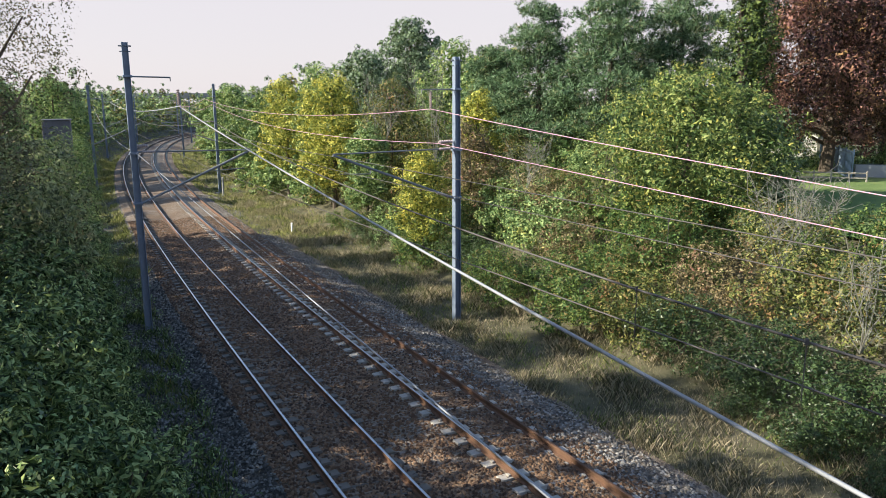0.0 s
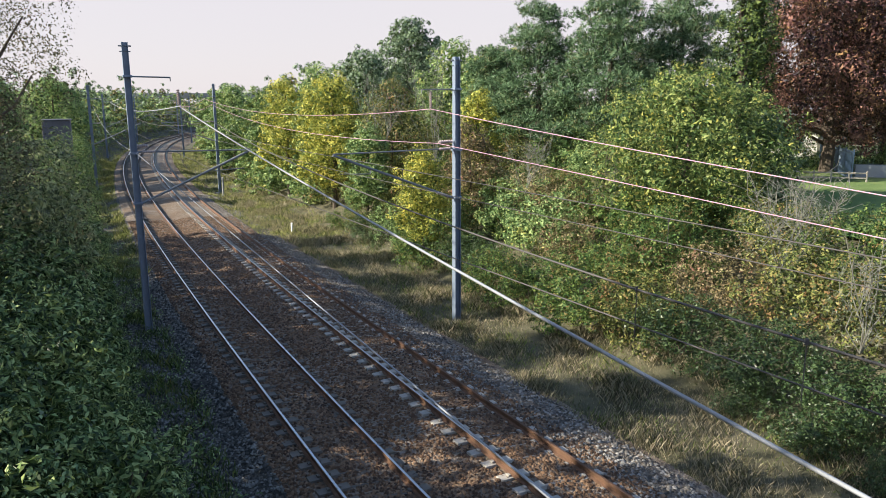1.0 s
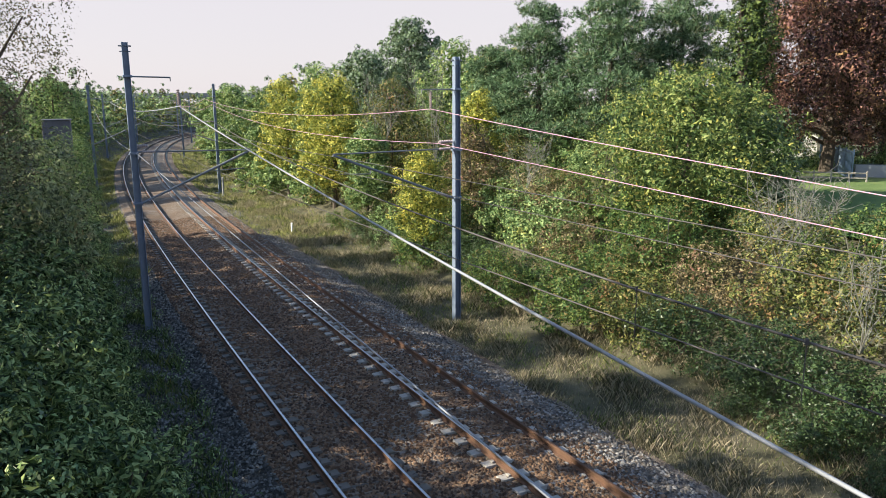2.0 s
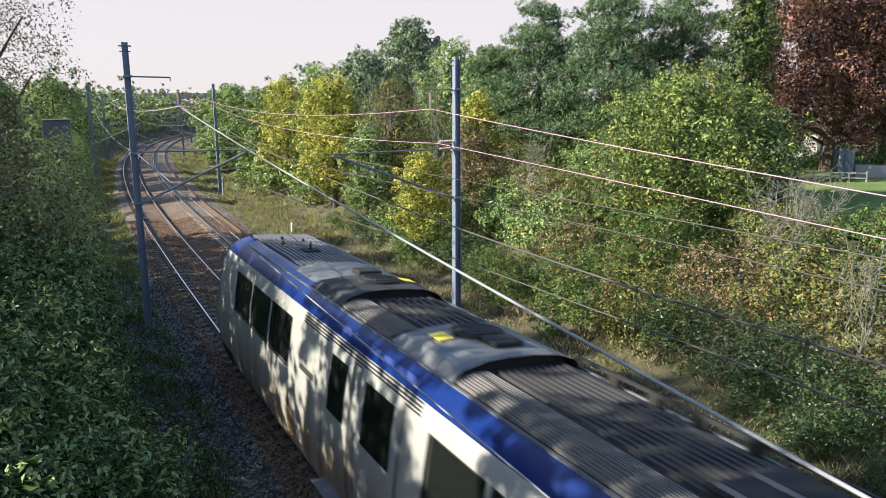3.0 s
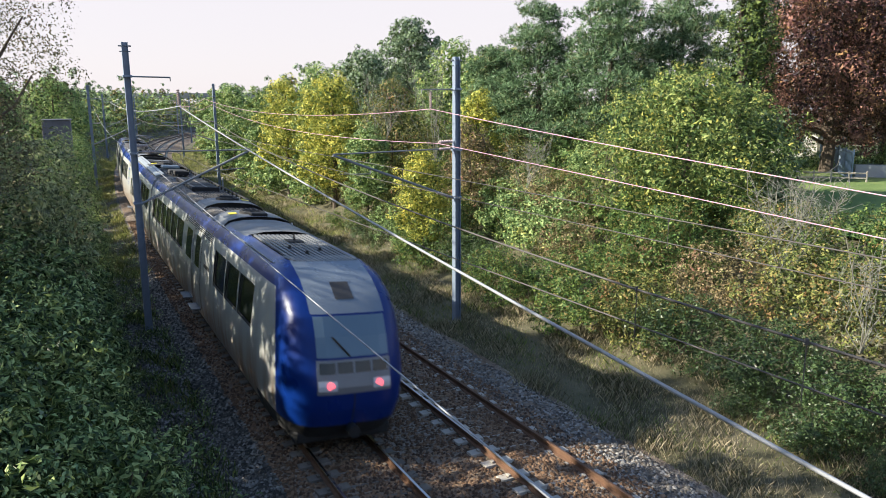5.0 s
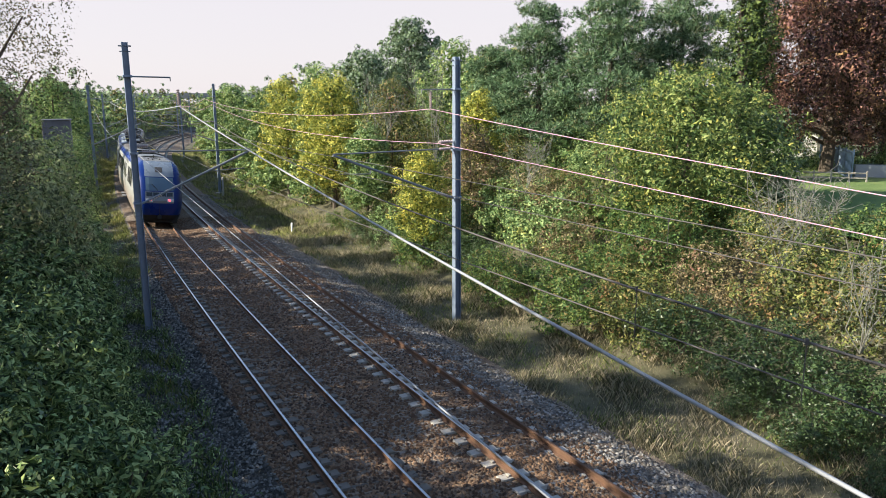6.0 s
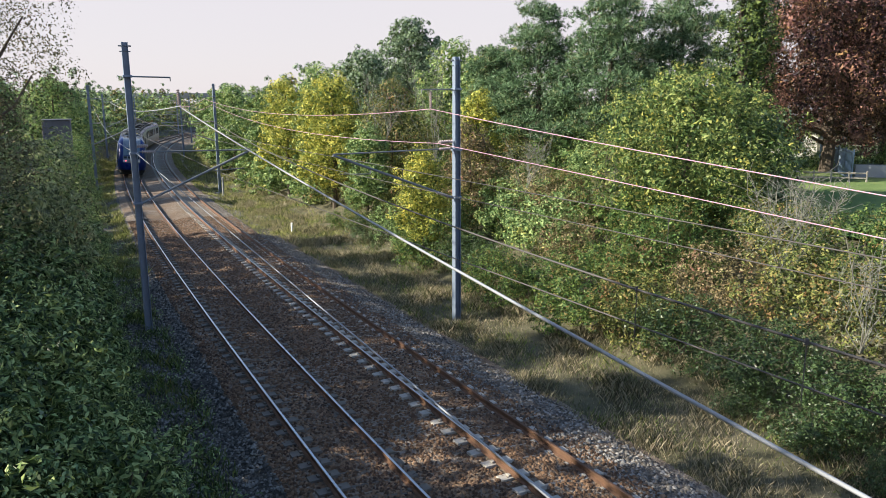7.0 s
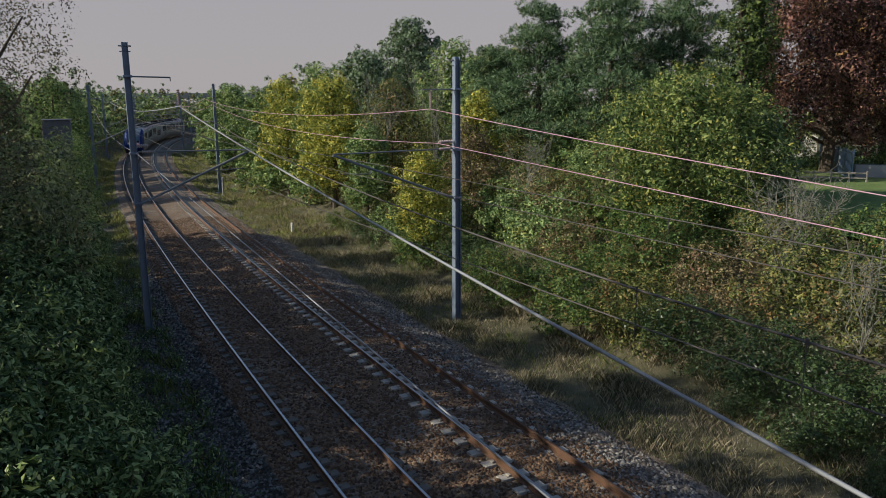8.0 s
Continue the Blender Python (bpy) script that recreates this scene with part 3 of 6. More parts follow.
def parapet(car, y0, y1):
    """Slotted dark rail along the right-hand roof edge."""
    n = max(1, int(abs(y1 - y0) / 0.75))
    part("roof_rail", box((0.97, (y0 + y1) / 2, 3.93), (0.05, abs(y1 - y0), 0.05)), M["roof_dark"], car)
    for i in range(n + 1):
        y = min(y0, y1) + abs(y1 - y0) * i / n
        part("rail_post", box((0.97, y, 3.86), (0.06, 0.2, 0.14), bevel=0.01), M["roof_dark"], car)


def louvres(car, y0, y1):
    for i in range(4):
        part("louvre", skin_patch(-1, y0, y1, 3.2 + i * 0.055, 3.222 + i * 0.055, 0.012, 0.02), M["roof_grey"], car)
    part("blue_louvre", skin_patch(-1, y0 + 0.3, y1 - 1.5, 3.5, 3.6, 0.01, 0.01), M["logo_blue"], car)


def door(car, side, y0, y1, lo=2.08, hi=3.08):
    d = part("door", skin_patch(side, y0 - 0.22, y1 + 0.22, 0.78, 3.24, 0.014, 0.03), M["car_side"], car, "silver-grey passenger door")
    part("door_window", skin_patch(side, y0, y1, lo, hi, 0.018), M["glass"], d, "dark door window")
    for y in (y0 - 0.25, y1 + 0.25):
        part("door_seal", skin_patch(side, y - 0.02, y + 0.02, 0.78, 3.24, 0.008), M["rubber"], d)
    part("step", box((side * 1.5, (y0 + y1) / 2, 0.72), (0.3, 0.9, 0.04), bevel=0.01), M["roof_panel"], d)


def bogie(car, y):
    b = part("bogie", box((0, y, 0.5), (2.1, 2.9, 0.22), bevel=0.05), M["roof_dark"], car, "dark bogie under the car")
    for dy in (-1.1, 1.1):
        for x in (-0.75, 0.75):
            part("wheel", rod((x - 0.06, y + dy, 0.45), (x + 0.06, y + dy, 0.45), 0.44, 20), M["rail_rust"], b)
        part("axle", rod((-0.7, y + dy, 0.45), (0.7, y + dy, 0.45), 0.08), M["roof_dark"], b)


def end_wall(car, y, sgn):
    bm = bmesh.new()
    v = [bm.verts.new((x, y, z)) for x, z in SECTION] + [bm.verts.new((-x, y, z)) for x, z in SECTION[-2::-1]]
    bm.faces.new(v)
    part("end_wall", bm, M["car_side"], car)


def bellows(car, y):
    bm = bmesh.new()
    ring = [(x * 0.97, z * 0.985) for x, z in SECTION] + [(-x * 0.97, z * 0.985) for x, z in SECTION[-2::-1]]
    rows = []
    for j in range(9):
        k = 1.0 if j % 2 else 0.965
        rows.append([bm.verts.new((x * k, y - 0.24 + j * 0.06, 0.3 + (z - 0.3) * k)) for x, z in ring])
    for a, b in zip(rows, rows[1:]):
        for i in range(len(ring) - 1):
            bm.faces.new((a[i], a[i + 1], b[i + 1], b[i]))
    part("bellows", bm, M["rubber"], car, "black folded gangway bellows")


NOSE_Z = [0.36, 0.72, 1.1, 1.6, 2.15, 2.6, 3.0, 3.3, 3.6, 3.87]
NOSE_Y = [23.95, 24.25, 24.38, 24.4, 24.22, 24.02, 23.76, 23.46, 22.95, 22.2]
NOSE_START = 21.5
PANEL = 0.84


def nose_width(z):
    return skin_x(z) if z < 3.74 else float(np.interp(z, [3.74, 3.87], [1.09, 0.9]))


def nose_y(x, z):
    """Distance of the cab skin from the inner end of the car."""
    k = min(1.0, abs(x) / nose_width(z))
    return NOSE_START + (float(np.interp(z, NOSE_Z, NOSE_Y)) - NOSE_START) * (1 - k ** 4.5) ** (1 / 4.5)


def nose_patch(f, x0, x1, z0, z1, out, nx=6, nz=4, bm=None):
    """A thin plate following the cab skin."""
    bm = bm or bmesh.new()
    def row(d):
        return [[bm.verts.new((x0 + (x1 - x0) * i / nx, f * (nose_y(x0 + (x1 - x0) * i / nx, z0 + (z1 - z0) * j / nz) + d - HALF), z0 + (z1 - z0) * j / nz)) for i in range(nx + 1)] for j in range(nz + 1)]
    top, low = row(out), row(-0.03)
    for j in range(nz):
        for i in range(nx):
            bm.faces.new((top[j][i], top[j][i + 1], top[j + 1][i + 1], top[j + 1][i]))
    rim = [(0, i) for i in range(nx + 1)] + [(j, nx) for j in range(1, nz + 1)] + [(nz, i) for i in range(nx - 1, -1, -1)] + [(j, 0) for j in range(nz - 1, 0, -1)]
    for (ja, ia), (jb, ib) in zip(rim, rim[1:] + rim[:1]):
        bm.faces.new((top[ja][ia], low[ja][ia], low[jb][ib], top[jb][ib]))
    bmesh.ops.recalc_face_normals(bm, faces=bm.faces)
    return bm


def nose(car, f, tail):
    """Rounded cab end; f: which way it points; distances from the inner end of the car."""
    zs = sorted({*np.linspace(0.36, 3.87, 27).tolist(), 0.72, 1.46, 1.8, 2.17, 3.02, 3.4})
    zs = [z for i, z in enumerate(zs) if i == 0 or z - zs[i - 1] > 0.012]
    out = [0.25, 0.45, 0.62, 0.75, 0.84, 0.9, 0.94, 0.968, 0.986, 0.996, 1.0]
    faces = {"nose_side": [], "nose": [], "hood": [], "skirt": []}
    def place(z, col, side):
        w = nose_width(z)
        p = min(PANEL, w * 0.93)
        x = p * col / 4 if col <= 4 else p + (w - p) * out[col - 5]
        return Vector((side * x, f * (nose_y(x, z) - HALF), z))
    for side in (-1, 1):
        for a, b in zip(zs, zs[1:]):
            for col in range(4 + len(out)):
                q = [place(a, col, side), place(a, col + 1, side), place(b, col + 1, side), place(b, col, side)]
                if b <= 0.73:
                    k = "skirt"
                elif a >= 3.01 and col < 4:
                    k = "hood"
                elif col >= 11 and b <= 3.41:
                    k = "nose_side"
                else:
                    k = "nose"
                faces[k].append(q)
    # the skirt's black paints the shade around the coupler
    mats = {"nose_side": M["car_side"], "nose": M["car_blue"], "hood": M["hood"], "skirt": M["roof_dark"]}
    labels = {"nose": "rounded glossy blue cab front", "hood": "sloping grey panel above the windscreen, tinted for reflected sky", "nose_side": "silver-grey cab side", "skirt": "skirt under the cab, black for the shade there"}
    made = {}
    for k, qs in faces.items():
        bm = bmesh.new()
        for q in qs:
            if (q[0] - q[1]).length > 1e-6 or (q[3] - q[2]).length > 1e-6:
                bm.faces.new([bm.verts.new(p) for p in q])
        bmesh.ops.remove_doubles(bm, verts=bm.verts, dist=0.0005)
        bmesh.ops.recalc_face_normals(bm, faces=bm.faces)
        made[k] = part(k, bm, mats[k], car, labels.get(k, ""), True)
    part("hatch", nose_patch(f, -0.22, 0.2, 3.28, 3.56, 0.012, 3, 3), M["roof_grey"], made["hood"], "dark hatch in the grey panel")
    ws = part("windscreen", nose_patch(f, -0.8, 0.8, 2.2, 2.98, 0.008, 8, 6), M["screen_glass"], car, "wide windscreen coloured blue-grey for reflected sky")
    part("wiper", rod((-0.1, f * (nose_y(0, 2.22) + 0.03 - HALF), 2.22), (-0.45, f * (nose_y(0.45, 2.6) + 0.03 - HALF), 2.6), 0.02, 6), M["roof_dark"], ws, "black wiper arm")
    strip = part("lamp_panel", nose_patch(f, -0.82, 0.82, 1.46, 2.15, 0.006, 8, 5), M["lamp_panel"], car, "grey panel under the windscreen")
    for i in range(4):
        x = -0.76 + i * 0.39
        part("front_vent", nose_patch(f, x, x + 0.33, 1.88, 2.1, 0.014, 2, 2), M["glass"], strip, "small dark square pane")
    part("front_seam", nose_patch(f, -0.012, 0.012, 0.74, 1.45, 0.005, 1, 6), M["rubber"], made["nose"])
    # cab roof cap
    bm = bmesh.new()
    rows = []
    for i in range(9):
        w = 0.9 * i / 8
        rows.append([bm.verts.new((sx * w, f * (y - HALF), 3.874)) for sx in (-1, 1) for y in ((NOSE_START, nose_y(w, 3.87)) if sx < 0 else (nose_y(w, 3.87), NOSE_START))])
    for p, q in zip(rows, rows[1:]):
        for i in (0, 2):
            bm.faces.new((p[i], p[i + 1], q[i + 1], q[i]))
    bmesh.ops.remove_doubles(bm, verts=bm.verts, dist=0.0005)
    part("cab_roof", bm, M["roof_panel"], car)
    for x in (-0.6, 0.6):
        y = f * (nose_y(x, 1.64) - HALF)
        part("lamp_housing", nose_patch(f, x - 0.2, x + 0.2, 1.54, 1.74, 0.02, 3, 2), M["lamp_clear"], car, "lamp cluster in the cab front")
        part("tail_lamp", rod((x * 0.9, y - f * 0.02, 1.64), (x * 0.9, y + f * 0.03, 1.64), 0.085, 14), M["lamp_red"] if tail else M["lamp_clear"], car, "glowing red tail lamp" if tail else "clear marker lamp")
    part("coupler", rod((0, f * (23.8 - HALF), 0.62), (0, f * (24.5 - HALF), 0.62), 0.13, 12), M["roof_dark"], car)
    part("underframe_skirt", box((0, f * (23.3 - HALF), 0.34), (2.2, 1.1, 0.3), bevel=0.06), M["roof_dark"], car)


def end_car(f, tail, label, boxes, humps):
    """An end car; f = +1 when its cab points ahead. Distances run from its inner end to the cab."""
    car = thing("train_car", pose(0, 0, 0), label, "train car", "cars of one train")
    at_y = lambda d: f * (d - HALF)
    span = lambda a, b: tuple(sorted((at_y(a), at_y(b))))
    panes = [span(1.02 + i * 1.565, 1.02 + i * 1.565 + 1.46) for i in range(6)]
    panes += [span(16.3, 17.8), span(17.92, 19.45), span(19.57, 21.1)]
    y0, y1 = span(0.18, NOSE_START)
    for side in (-1, 1):
        side_shell(car, side, y0, y1, panes)
        windows(car, side, panes)
        door(car, side, *span(11.3, 12.4))
        door(car, side, *span(13.15, 13.95))
        part("slot_window", skin_patch(side, *span(14.75, 15.6), 2.28, 2.4, 0.008), M["rubber"], car)
    blue_band(car, y0, y1)
    blue_band(car, *span(16.2, NOSE_START + 0.15), shoulder=True)
    roof_deck(car, y0, span(NOSE_START, NOSE_START + 0.3)[1] if f > 0 else y1)
    louvres(car, *span(10.6, 15.6))
    end_wall(car, at_y(0.18), f)
    part("floor", box((0, (y0 + y1) / 2, 0.85), (2.6, y1 - y0, 0.3)), M["roof_dark"], car)
    bogie(car, at_y(2.6))
    bogie(car, at_y(19.8))
    # pale ribs along the left-hand roof edge, dark ribs on the deck
    ribs(car, -1.07, -0.56, *span(0.3, 10.25), 11, M["roof_rib"])
    ribs(car, -0.45, 0.75, *span(boxes[1], 10.25), 10, M["roof_grey"], 3.85, 0.5)
    ribs(car, -1.07, -0.56, *span(*humps[2]), 11, M["roof_rib"])
    ribs(car, -0.45, 0.75, *span(*humps[2]), 8, M["roof_grey"], 3.85, 0.5)
    # long black unit with tan strips
    a, b = boxes
    yb0, yb1 = span(a, b)
    u = part("roof_unit", box((0.02, (yb0 + yb1) / 2, 3.94), (1.12, yb1 - yb0, 0.18), bevel=0.03), M["roof_dark"], car, "long black roof unit")
    for x in (-0.46, 0.06):
        part("tan_strip", box((x, (yb0 + yb1) / 2, 4.035), (0.09, yb1 - yb0 - 0.1, 0.012)), M["tan_strip"], u)
    for i in range(1, 4):
        part("cross_seam", box((0.05, yb0 + (yb1 - yb0) * i / 4, 4.034), (1.0, 0.05, 0.008)), M["roof_grey"], u)
    for h0, h1, fan, mat, vent, mark in humps[:2]:
        p, q = span(h0, h1)
        h = hump(car, p, q, mat, at_y(fan))
        part("marking", box((mark, at_y(fan), 4.012), (0.24, 0.32, 0.012), Matrix.Rotation(math.copysign(0.12, mark), 4, "Y")), M["yellow"], h, "yellow warning square")
        part("vent_box", box((0.05, at_y(fan + vent), 4.06), (0.5, 0.42, 0.1), bevel=0.02), M["roof_dark"], h)
    parapet(car, *span(0.4, 10.25))
    # domed pale panel, then the ribbed roof of the cab with its aerial
    p, q = span(*humps[3])
    bm = bmesh.new()
    prof = [(-1.08, 3.73), (-0.9, 3.86), (-0.5, 3.94), (0, 3.96), (0.5, 3.94), (0.9, 3.86), (1.08, 3.73)]
    rows = [[bm.verts.new((x * k, y, 3.8 + (z - 3.8) * k)) for x, z in prof] for y, k in ((p, 0.96), (p + 0.2, 1), (q - 0.2, 1), (q, 0.96))]
    for r0, r1 in zip(rows, rows[1:]):
        for i in range(len(prof) - 1):
            bm.faces.new((r0[i], r0[i + 1], r1[i + 1], r1[i]))
    part("dome_panel", bm, M["roof_panel"], car, "pale domed roof panel", True)
    ribs(car, -0.8, 0.8, *span(humps[3][1] + 0.1, 22.1), 13, M["roof_panel"], 3.86, 0.5)
    pl = part("aerial_plate", box((0, at_y(19.5), 3.9), (0.42, 0.42, 0.03), bevel=0.01), M["roof_dark"], car)
    part("aerial", rod((0, at_y(19.5), 3.9), (0, at_y(19.5) + 0.02, 4.12), 0.04, 8, 0.015), M["roof_dark"], pl)
    for x, d in ((-0.4, 20.5), (0.25, 20.9), (-0.2, 21.3)):
        part("roof_knob", rod((x, at_y(d), 3.87), (x, at_y(d), 3.96), 0.06, 8, 0.03), M["roof_dark"], car)
    nose(car, f, tail)
    return car


def logo(car, y0, y1):
    p = part("logo_panel", skin_patch(-1, y0, y1, 2.3, 3.06, 0.006), M["logo_blue"], car, "square dark blue emblem panel with a yellow-green mark")
    bm = bmesh.new()
    w = y1 - y0
    def v(u, z):
        return bm.verts.new((-(skin_x(z) + 0.010), y0 + u * w, z))
    bm.faces.new([v(0.2, 2.4), v(0.45, 2.42), v(0.55, 2.7), v(0.45, 2.72)])
    bm.faces.new([v(0.45, 2.72), v(0.55, 2.7), v(0.9, 2.85), v(0.6, 2.92)])
    bm.faces.new([v(0.55, 2.7), v(0.45, 2.42), v(0.75, 2.55)])
    part("emblem", bm, M["logo_green"], p)
    for i in range(2):
        part("lettering_bar", skin_patch(-1, y0 + 0.05, y1 - 0.1 - 0.15 * i, 2.08 - i * 0.12, 2.15 - i * 0.12, 0.006), M["logo_blue"], p)


def middle_car(label):
    car = thing("train_car", pose(0, 0, 0), label, "train car", "cars of one train")
    at_y = lambda d: HALF - d          # d metres behind the front end
    span = lambda a, b: (at_y(b), at_y(a))
    y0, y1 = span(0.18, CAR_PITCH - 0.18)
    panes = [span(0.4 + i * 1.58, 0.4 + i * 1.58 + 1.47) for i in range(4)]
    panes += [(*span(12.15 + i * 1.5, 12.15 + i * 1.5 + 1.4), 1.6, 2.55) for i in range(3)]
    panes += [span(18.7 + i * 1.57, 18.7 + i * 1.57 + 1.46) for i in range(3)]
    for side in (-1, 1):
        side_shell(car, side, y0, y1, panes)
        windows(car, side, panes)
        door(car, side, *span(10.9, 11.7), 1.55, 2.6)
    blue_band(car, y0, y1)
    roof_deck(car, y0, y1, [span(9.1, 11.95), span(13.0, 14.4), span(14.55, 16.3)])
    for d in (0.18, CAR_PITCH - 0.18):
        end_wall(car, at_y(d), 1)
    bellows(car, at_y(0))
    bellows(car, at_y(CAR_PITCH))
    part("floor", box((0, 0, 0.85), (2.6, y1 - y0, 0.3)), M["roof_dark"], car)
    bogie(car, at_y(2.6))
    bogie(car, at_y(CAR_PITCH - 2.6))
    logo(car, *span(8.2, 9.2))
    logo(car, *span(17.3, 18.3))
    louvres(car, *span(7.8, 10.4))
    # dark well of the current collector
    part("equipment_deck", box((0.05, at_y(3.9), 3.855), (1.5, 7.0, 0.03)), M["roof_dark"], car, "sooty black equipment deck")
    for a, b in ((0.25, 2.2), (3.85, 6.0), (6.75, 7.5)):
        p = part("edge_panel", box((-0.86, sum(span(a, b)) / 2, 3.87), (0.42, b - a, 0.06), Matrix.Rotation(-0.3, 4, "Y"), 0.015), M["pale_panel"], car, "pale bolted roof panel")
    for i, (x, d, w, l, h) in enumerate(((-0.05, 0.5, 0.6, 0.6, 0.28), (0.0, 1.2, 0.6, 0.55, 0.26), (0.5, 1.7, 0.35, 0.8, 0.2), (0.5, 6.5, 0.4, 0.7, 0.18), (0.55, 3.2, 0.3, 0.6, 0.2))):
        part("equipment_box", box((x, at_y(d), 3.87 + h / 2), (w, l, h), bevel=0.03), M["roof_dark"] if i % 2 else M["roof_grey"], car, "dark roof equipment box")
    for x, d, h in ((-0.22, 5.85, 0.42), (0.02, 6.35, 0.4), (-0.5, 2.6, 0.16), (0.55, 2.7, 0.16), (-0.45, 4.7, 0.16), (0.55, 4.8, 0.16), (0.2, 5.4, 0.2), (-0.3, 1.95, 0.2)):
        b = bmesh.new()
        add_insulator(b, (x, at_y(d), 3.86), (x, at_y(d), 3.86 + h), 5, 0.15 if h > 0.22 else 0.075)
        part("insulator", b, M["roof_dark"] if h < 0.22 else M["roof_grey"], car, "ribbed roof insulator")
    for p0, p1 in (((-0.55, 2.2), (-0.5, 6.4)), ((0.62, 2.2), (0.6, 6.6)), ((0.1, 1.7), (0.2, 3.0)), ((-0.25, 6.0), (0.1, 7.0)), ((-0.5, 4.7), (-0.25, 6.0))):
        part("conduit", rod((p0[0], at_y(p0[1]), 4.0), (p1[0], at_y(p1[1]), 4.02), 0.025, 6), M["roof_dark"], car)
    # pantograph, raised
    pg = part("pantograph_base", box((0.0, at_y(3.5), 4.08), (0.95, 1.5, 0.06), bevel=0.01), M["roof_dark"], car, "dark pantograph base frame")
    knee, pivot, head = (0.0, at_y(4.95), 4.62), (0.0, at_y(3.2), 4.14), (0.0, at_y(2.5), 5.02)
    part("lower_arm", rod(pivot, knee, 0.06, 8, 0.045), M["roof_dark"], pg, "lower pantograph arm")
    b = bmesh.new()
    for x in (-0.12, 0.12):
        add_rod(b, (x, knee[1], knee[2]), (x * 3.2, head[1] - 0.1, head[2] - 0.08), 0.03, 6, 0.018)
    part("upper_arm", b, M["roof_dark"], pg, "upper pantograph arm")
    part("link_rod", rod((0.1, at_y(3.6), 4.12), (0.1, knee[1] + 0.25, knee[2] - 0.02), 0.02, 6), M["roof_dark"], pg)
    for dy in (-0.18, 0.18):
        b = bmesh.new()
        pts = [(-0.78, -0.2), (-0.62, -0.03), (-0.45, 0.03), (0.45, 0.03), (0.62, -0.03), (0.78, -0.2)]
        for (xa, za), (xb, zb) in zip(pts, pts[1:]):
            add_rod(b, (xa, head[1] + dy, head[2] + za), (xb, head[1] + dy, head[2] + zb), 0.025, 6)
        part("contact_strip", b, M["galv"], pg, "curved collector strip")
    part("head_frame", rod((-0.38, head[1], head[2] - 0.06), (0.38, head[1], head[2] - 0.06), 0.025, 6), M["galv"], pg)
    # fan hump, then the open well with cross members
    ribs(car, -1.07, -0.6, *span(8.1, 9.9), 10, M["roof_rib"])
    hump(car, *span(7.5, 8.85), M["roof_panel"], at_y(8.45))
    for d in (9.06, 12.0, 12.95, 14.47, 16.34):
        part("cross_member", box((0.09, at_y(d), 3.86), (1.5, 0.12, 0.08), bevel=0.01), M["roof_grey"], car)
    for d in (10.5, 13.9, 15.4):
        part("well_pipe", rod((-0.62, at_y(d), 3.66), (0.8, at_y(d), 3.66), 0.045, 8), M["roof_grey"], car, "pipe across the roof well")
    part("well_lid", box((0.08, at_y(12.47), 3.86), (1.35, 0.86, 0.05), bevel=0.02), M["roof_panel"], car, "pale lid between two roof wells")
    for x, d, w, l, h in ((-0.2, 13.35, 0.55, 0.5, 0.5), (0.4, 13.4, 0.5, 0.55, 0.5), (0.1, 14.1, 0.9, 0.4, 0.2), (0.1, 15.0, 0.9, 0.6, 0.25), (0.35, 9.7, 0.6, 0.8, 0.18), (-0.2, 11.2, 0.5, 0.5, 0.3)):
        part("well_unit", box((x, at_y(d), 3.38 + h / 2), (w, l, h), bevel=0.03), M["roof_dark"], car, "equipment box in the roof well")
    part("edge_panel", box((-0.88, sum(span(9.95, 23.5)) / 2, 3.86), (0.42, 13.55, 0.09), Matrix.Rotation(-0.32, 4, "Y"), 0.02), M["pale_panel"], car, "long pale bolted edge panel")
    for i in range(17):
        part("bolt", rod((-0.86, at_y(10.4 + i * 0.78), 3.9), (-0.86, at_y(10.4 + i * 0.78), 3.93), 0.025, 6), M["roof_grey"], car)
    h = hump(car, *span(16.4, 18.15), M["roof_grey"], at_y(17.25))
    part("marking", box((-0.62, at_y(17.2), 4.012), (0.3, 0.34, 0.012), Matrix.Rotation(-0.12, 4, "Y")), M["yellow"], h, "yellow warning square")
    part("vent_box", box((0.05, at_y(17.75), 4.06), (0.5, 0.4, 0.1), bevel=0.02), M["roof_dark"], h)
    part("rounded_unit", box((0.05, at_y(19.2), 3.98), (0.95, 0.75, 0.18), bevel=0.06), M["pale_panel"], car, "pale rounded roof unit")
    ribs(car, -0.5, 0.75, *span(19.7, 22.3), 8, M["roof_grey"], 3.85, 0.5)
    part("roof_box", box((0.05, at_y(22.6), 3.98), (0.9, 0.8, 0.2), bevel=0.04), M["roof_grey"], car, "grey roof box")
    part("roof_box", box((0.1, at_y(23.5), 4.0), (0.7, 0.6, 0.24), bevel=0.04), M["roof_dark"], car, "dark roof box beside the gangway")
    for i in range(4):
        part("conduit", rod((-0.3 + i * 0.25, at_y(23.1), 3.98), (-0.35 + i * 0.25, at_y(24.1), 3.9), 0.03, 6), M["roof_dark"], car)
    parapet(car, *span(0.4, 7.4))
    parapet(car, *span(9.0, 23.8))
    part("marking", box((0.62, at_y(8.3), 4.014), (0.2, 0.26, 0.012), Matrix.Rotation(0.12, 4, "Y")), M["yellow"], car, "yellow warning square")
    return car


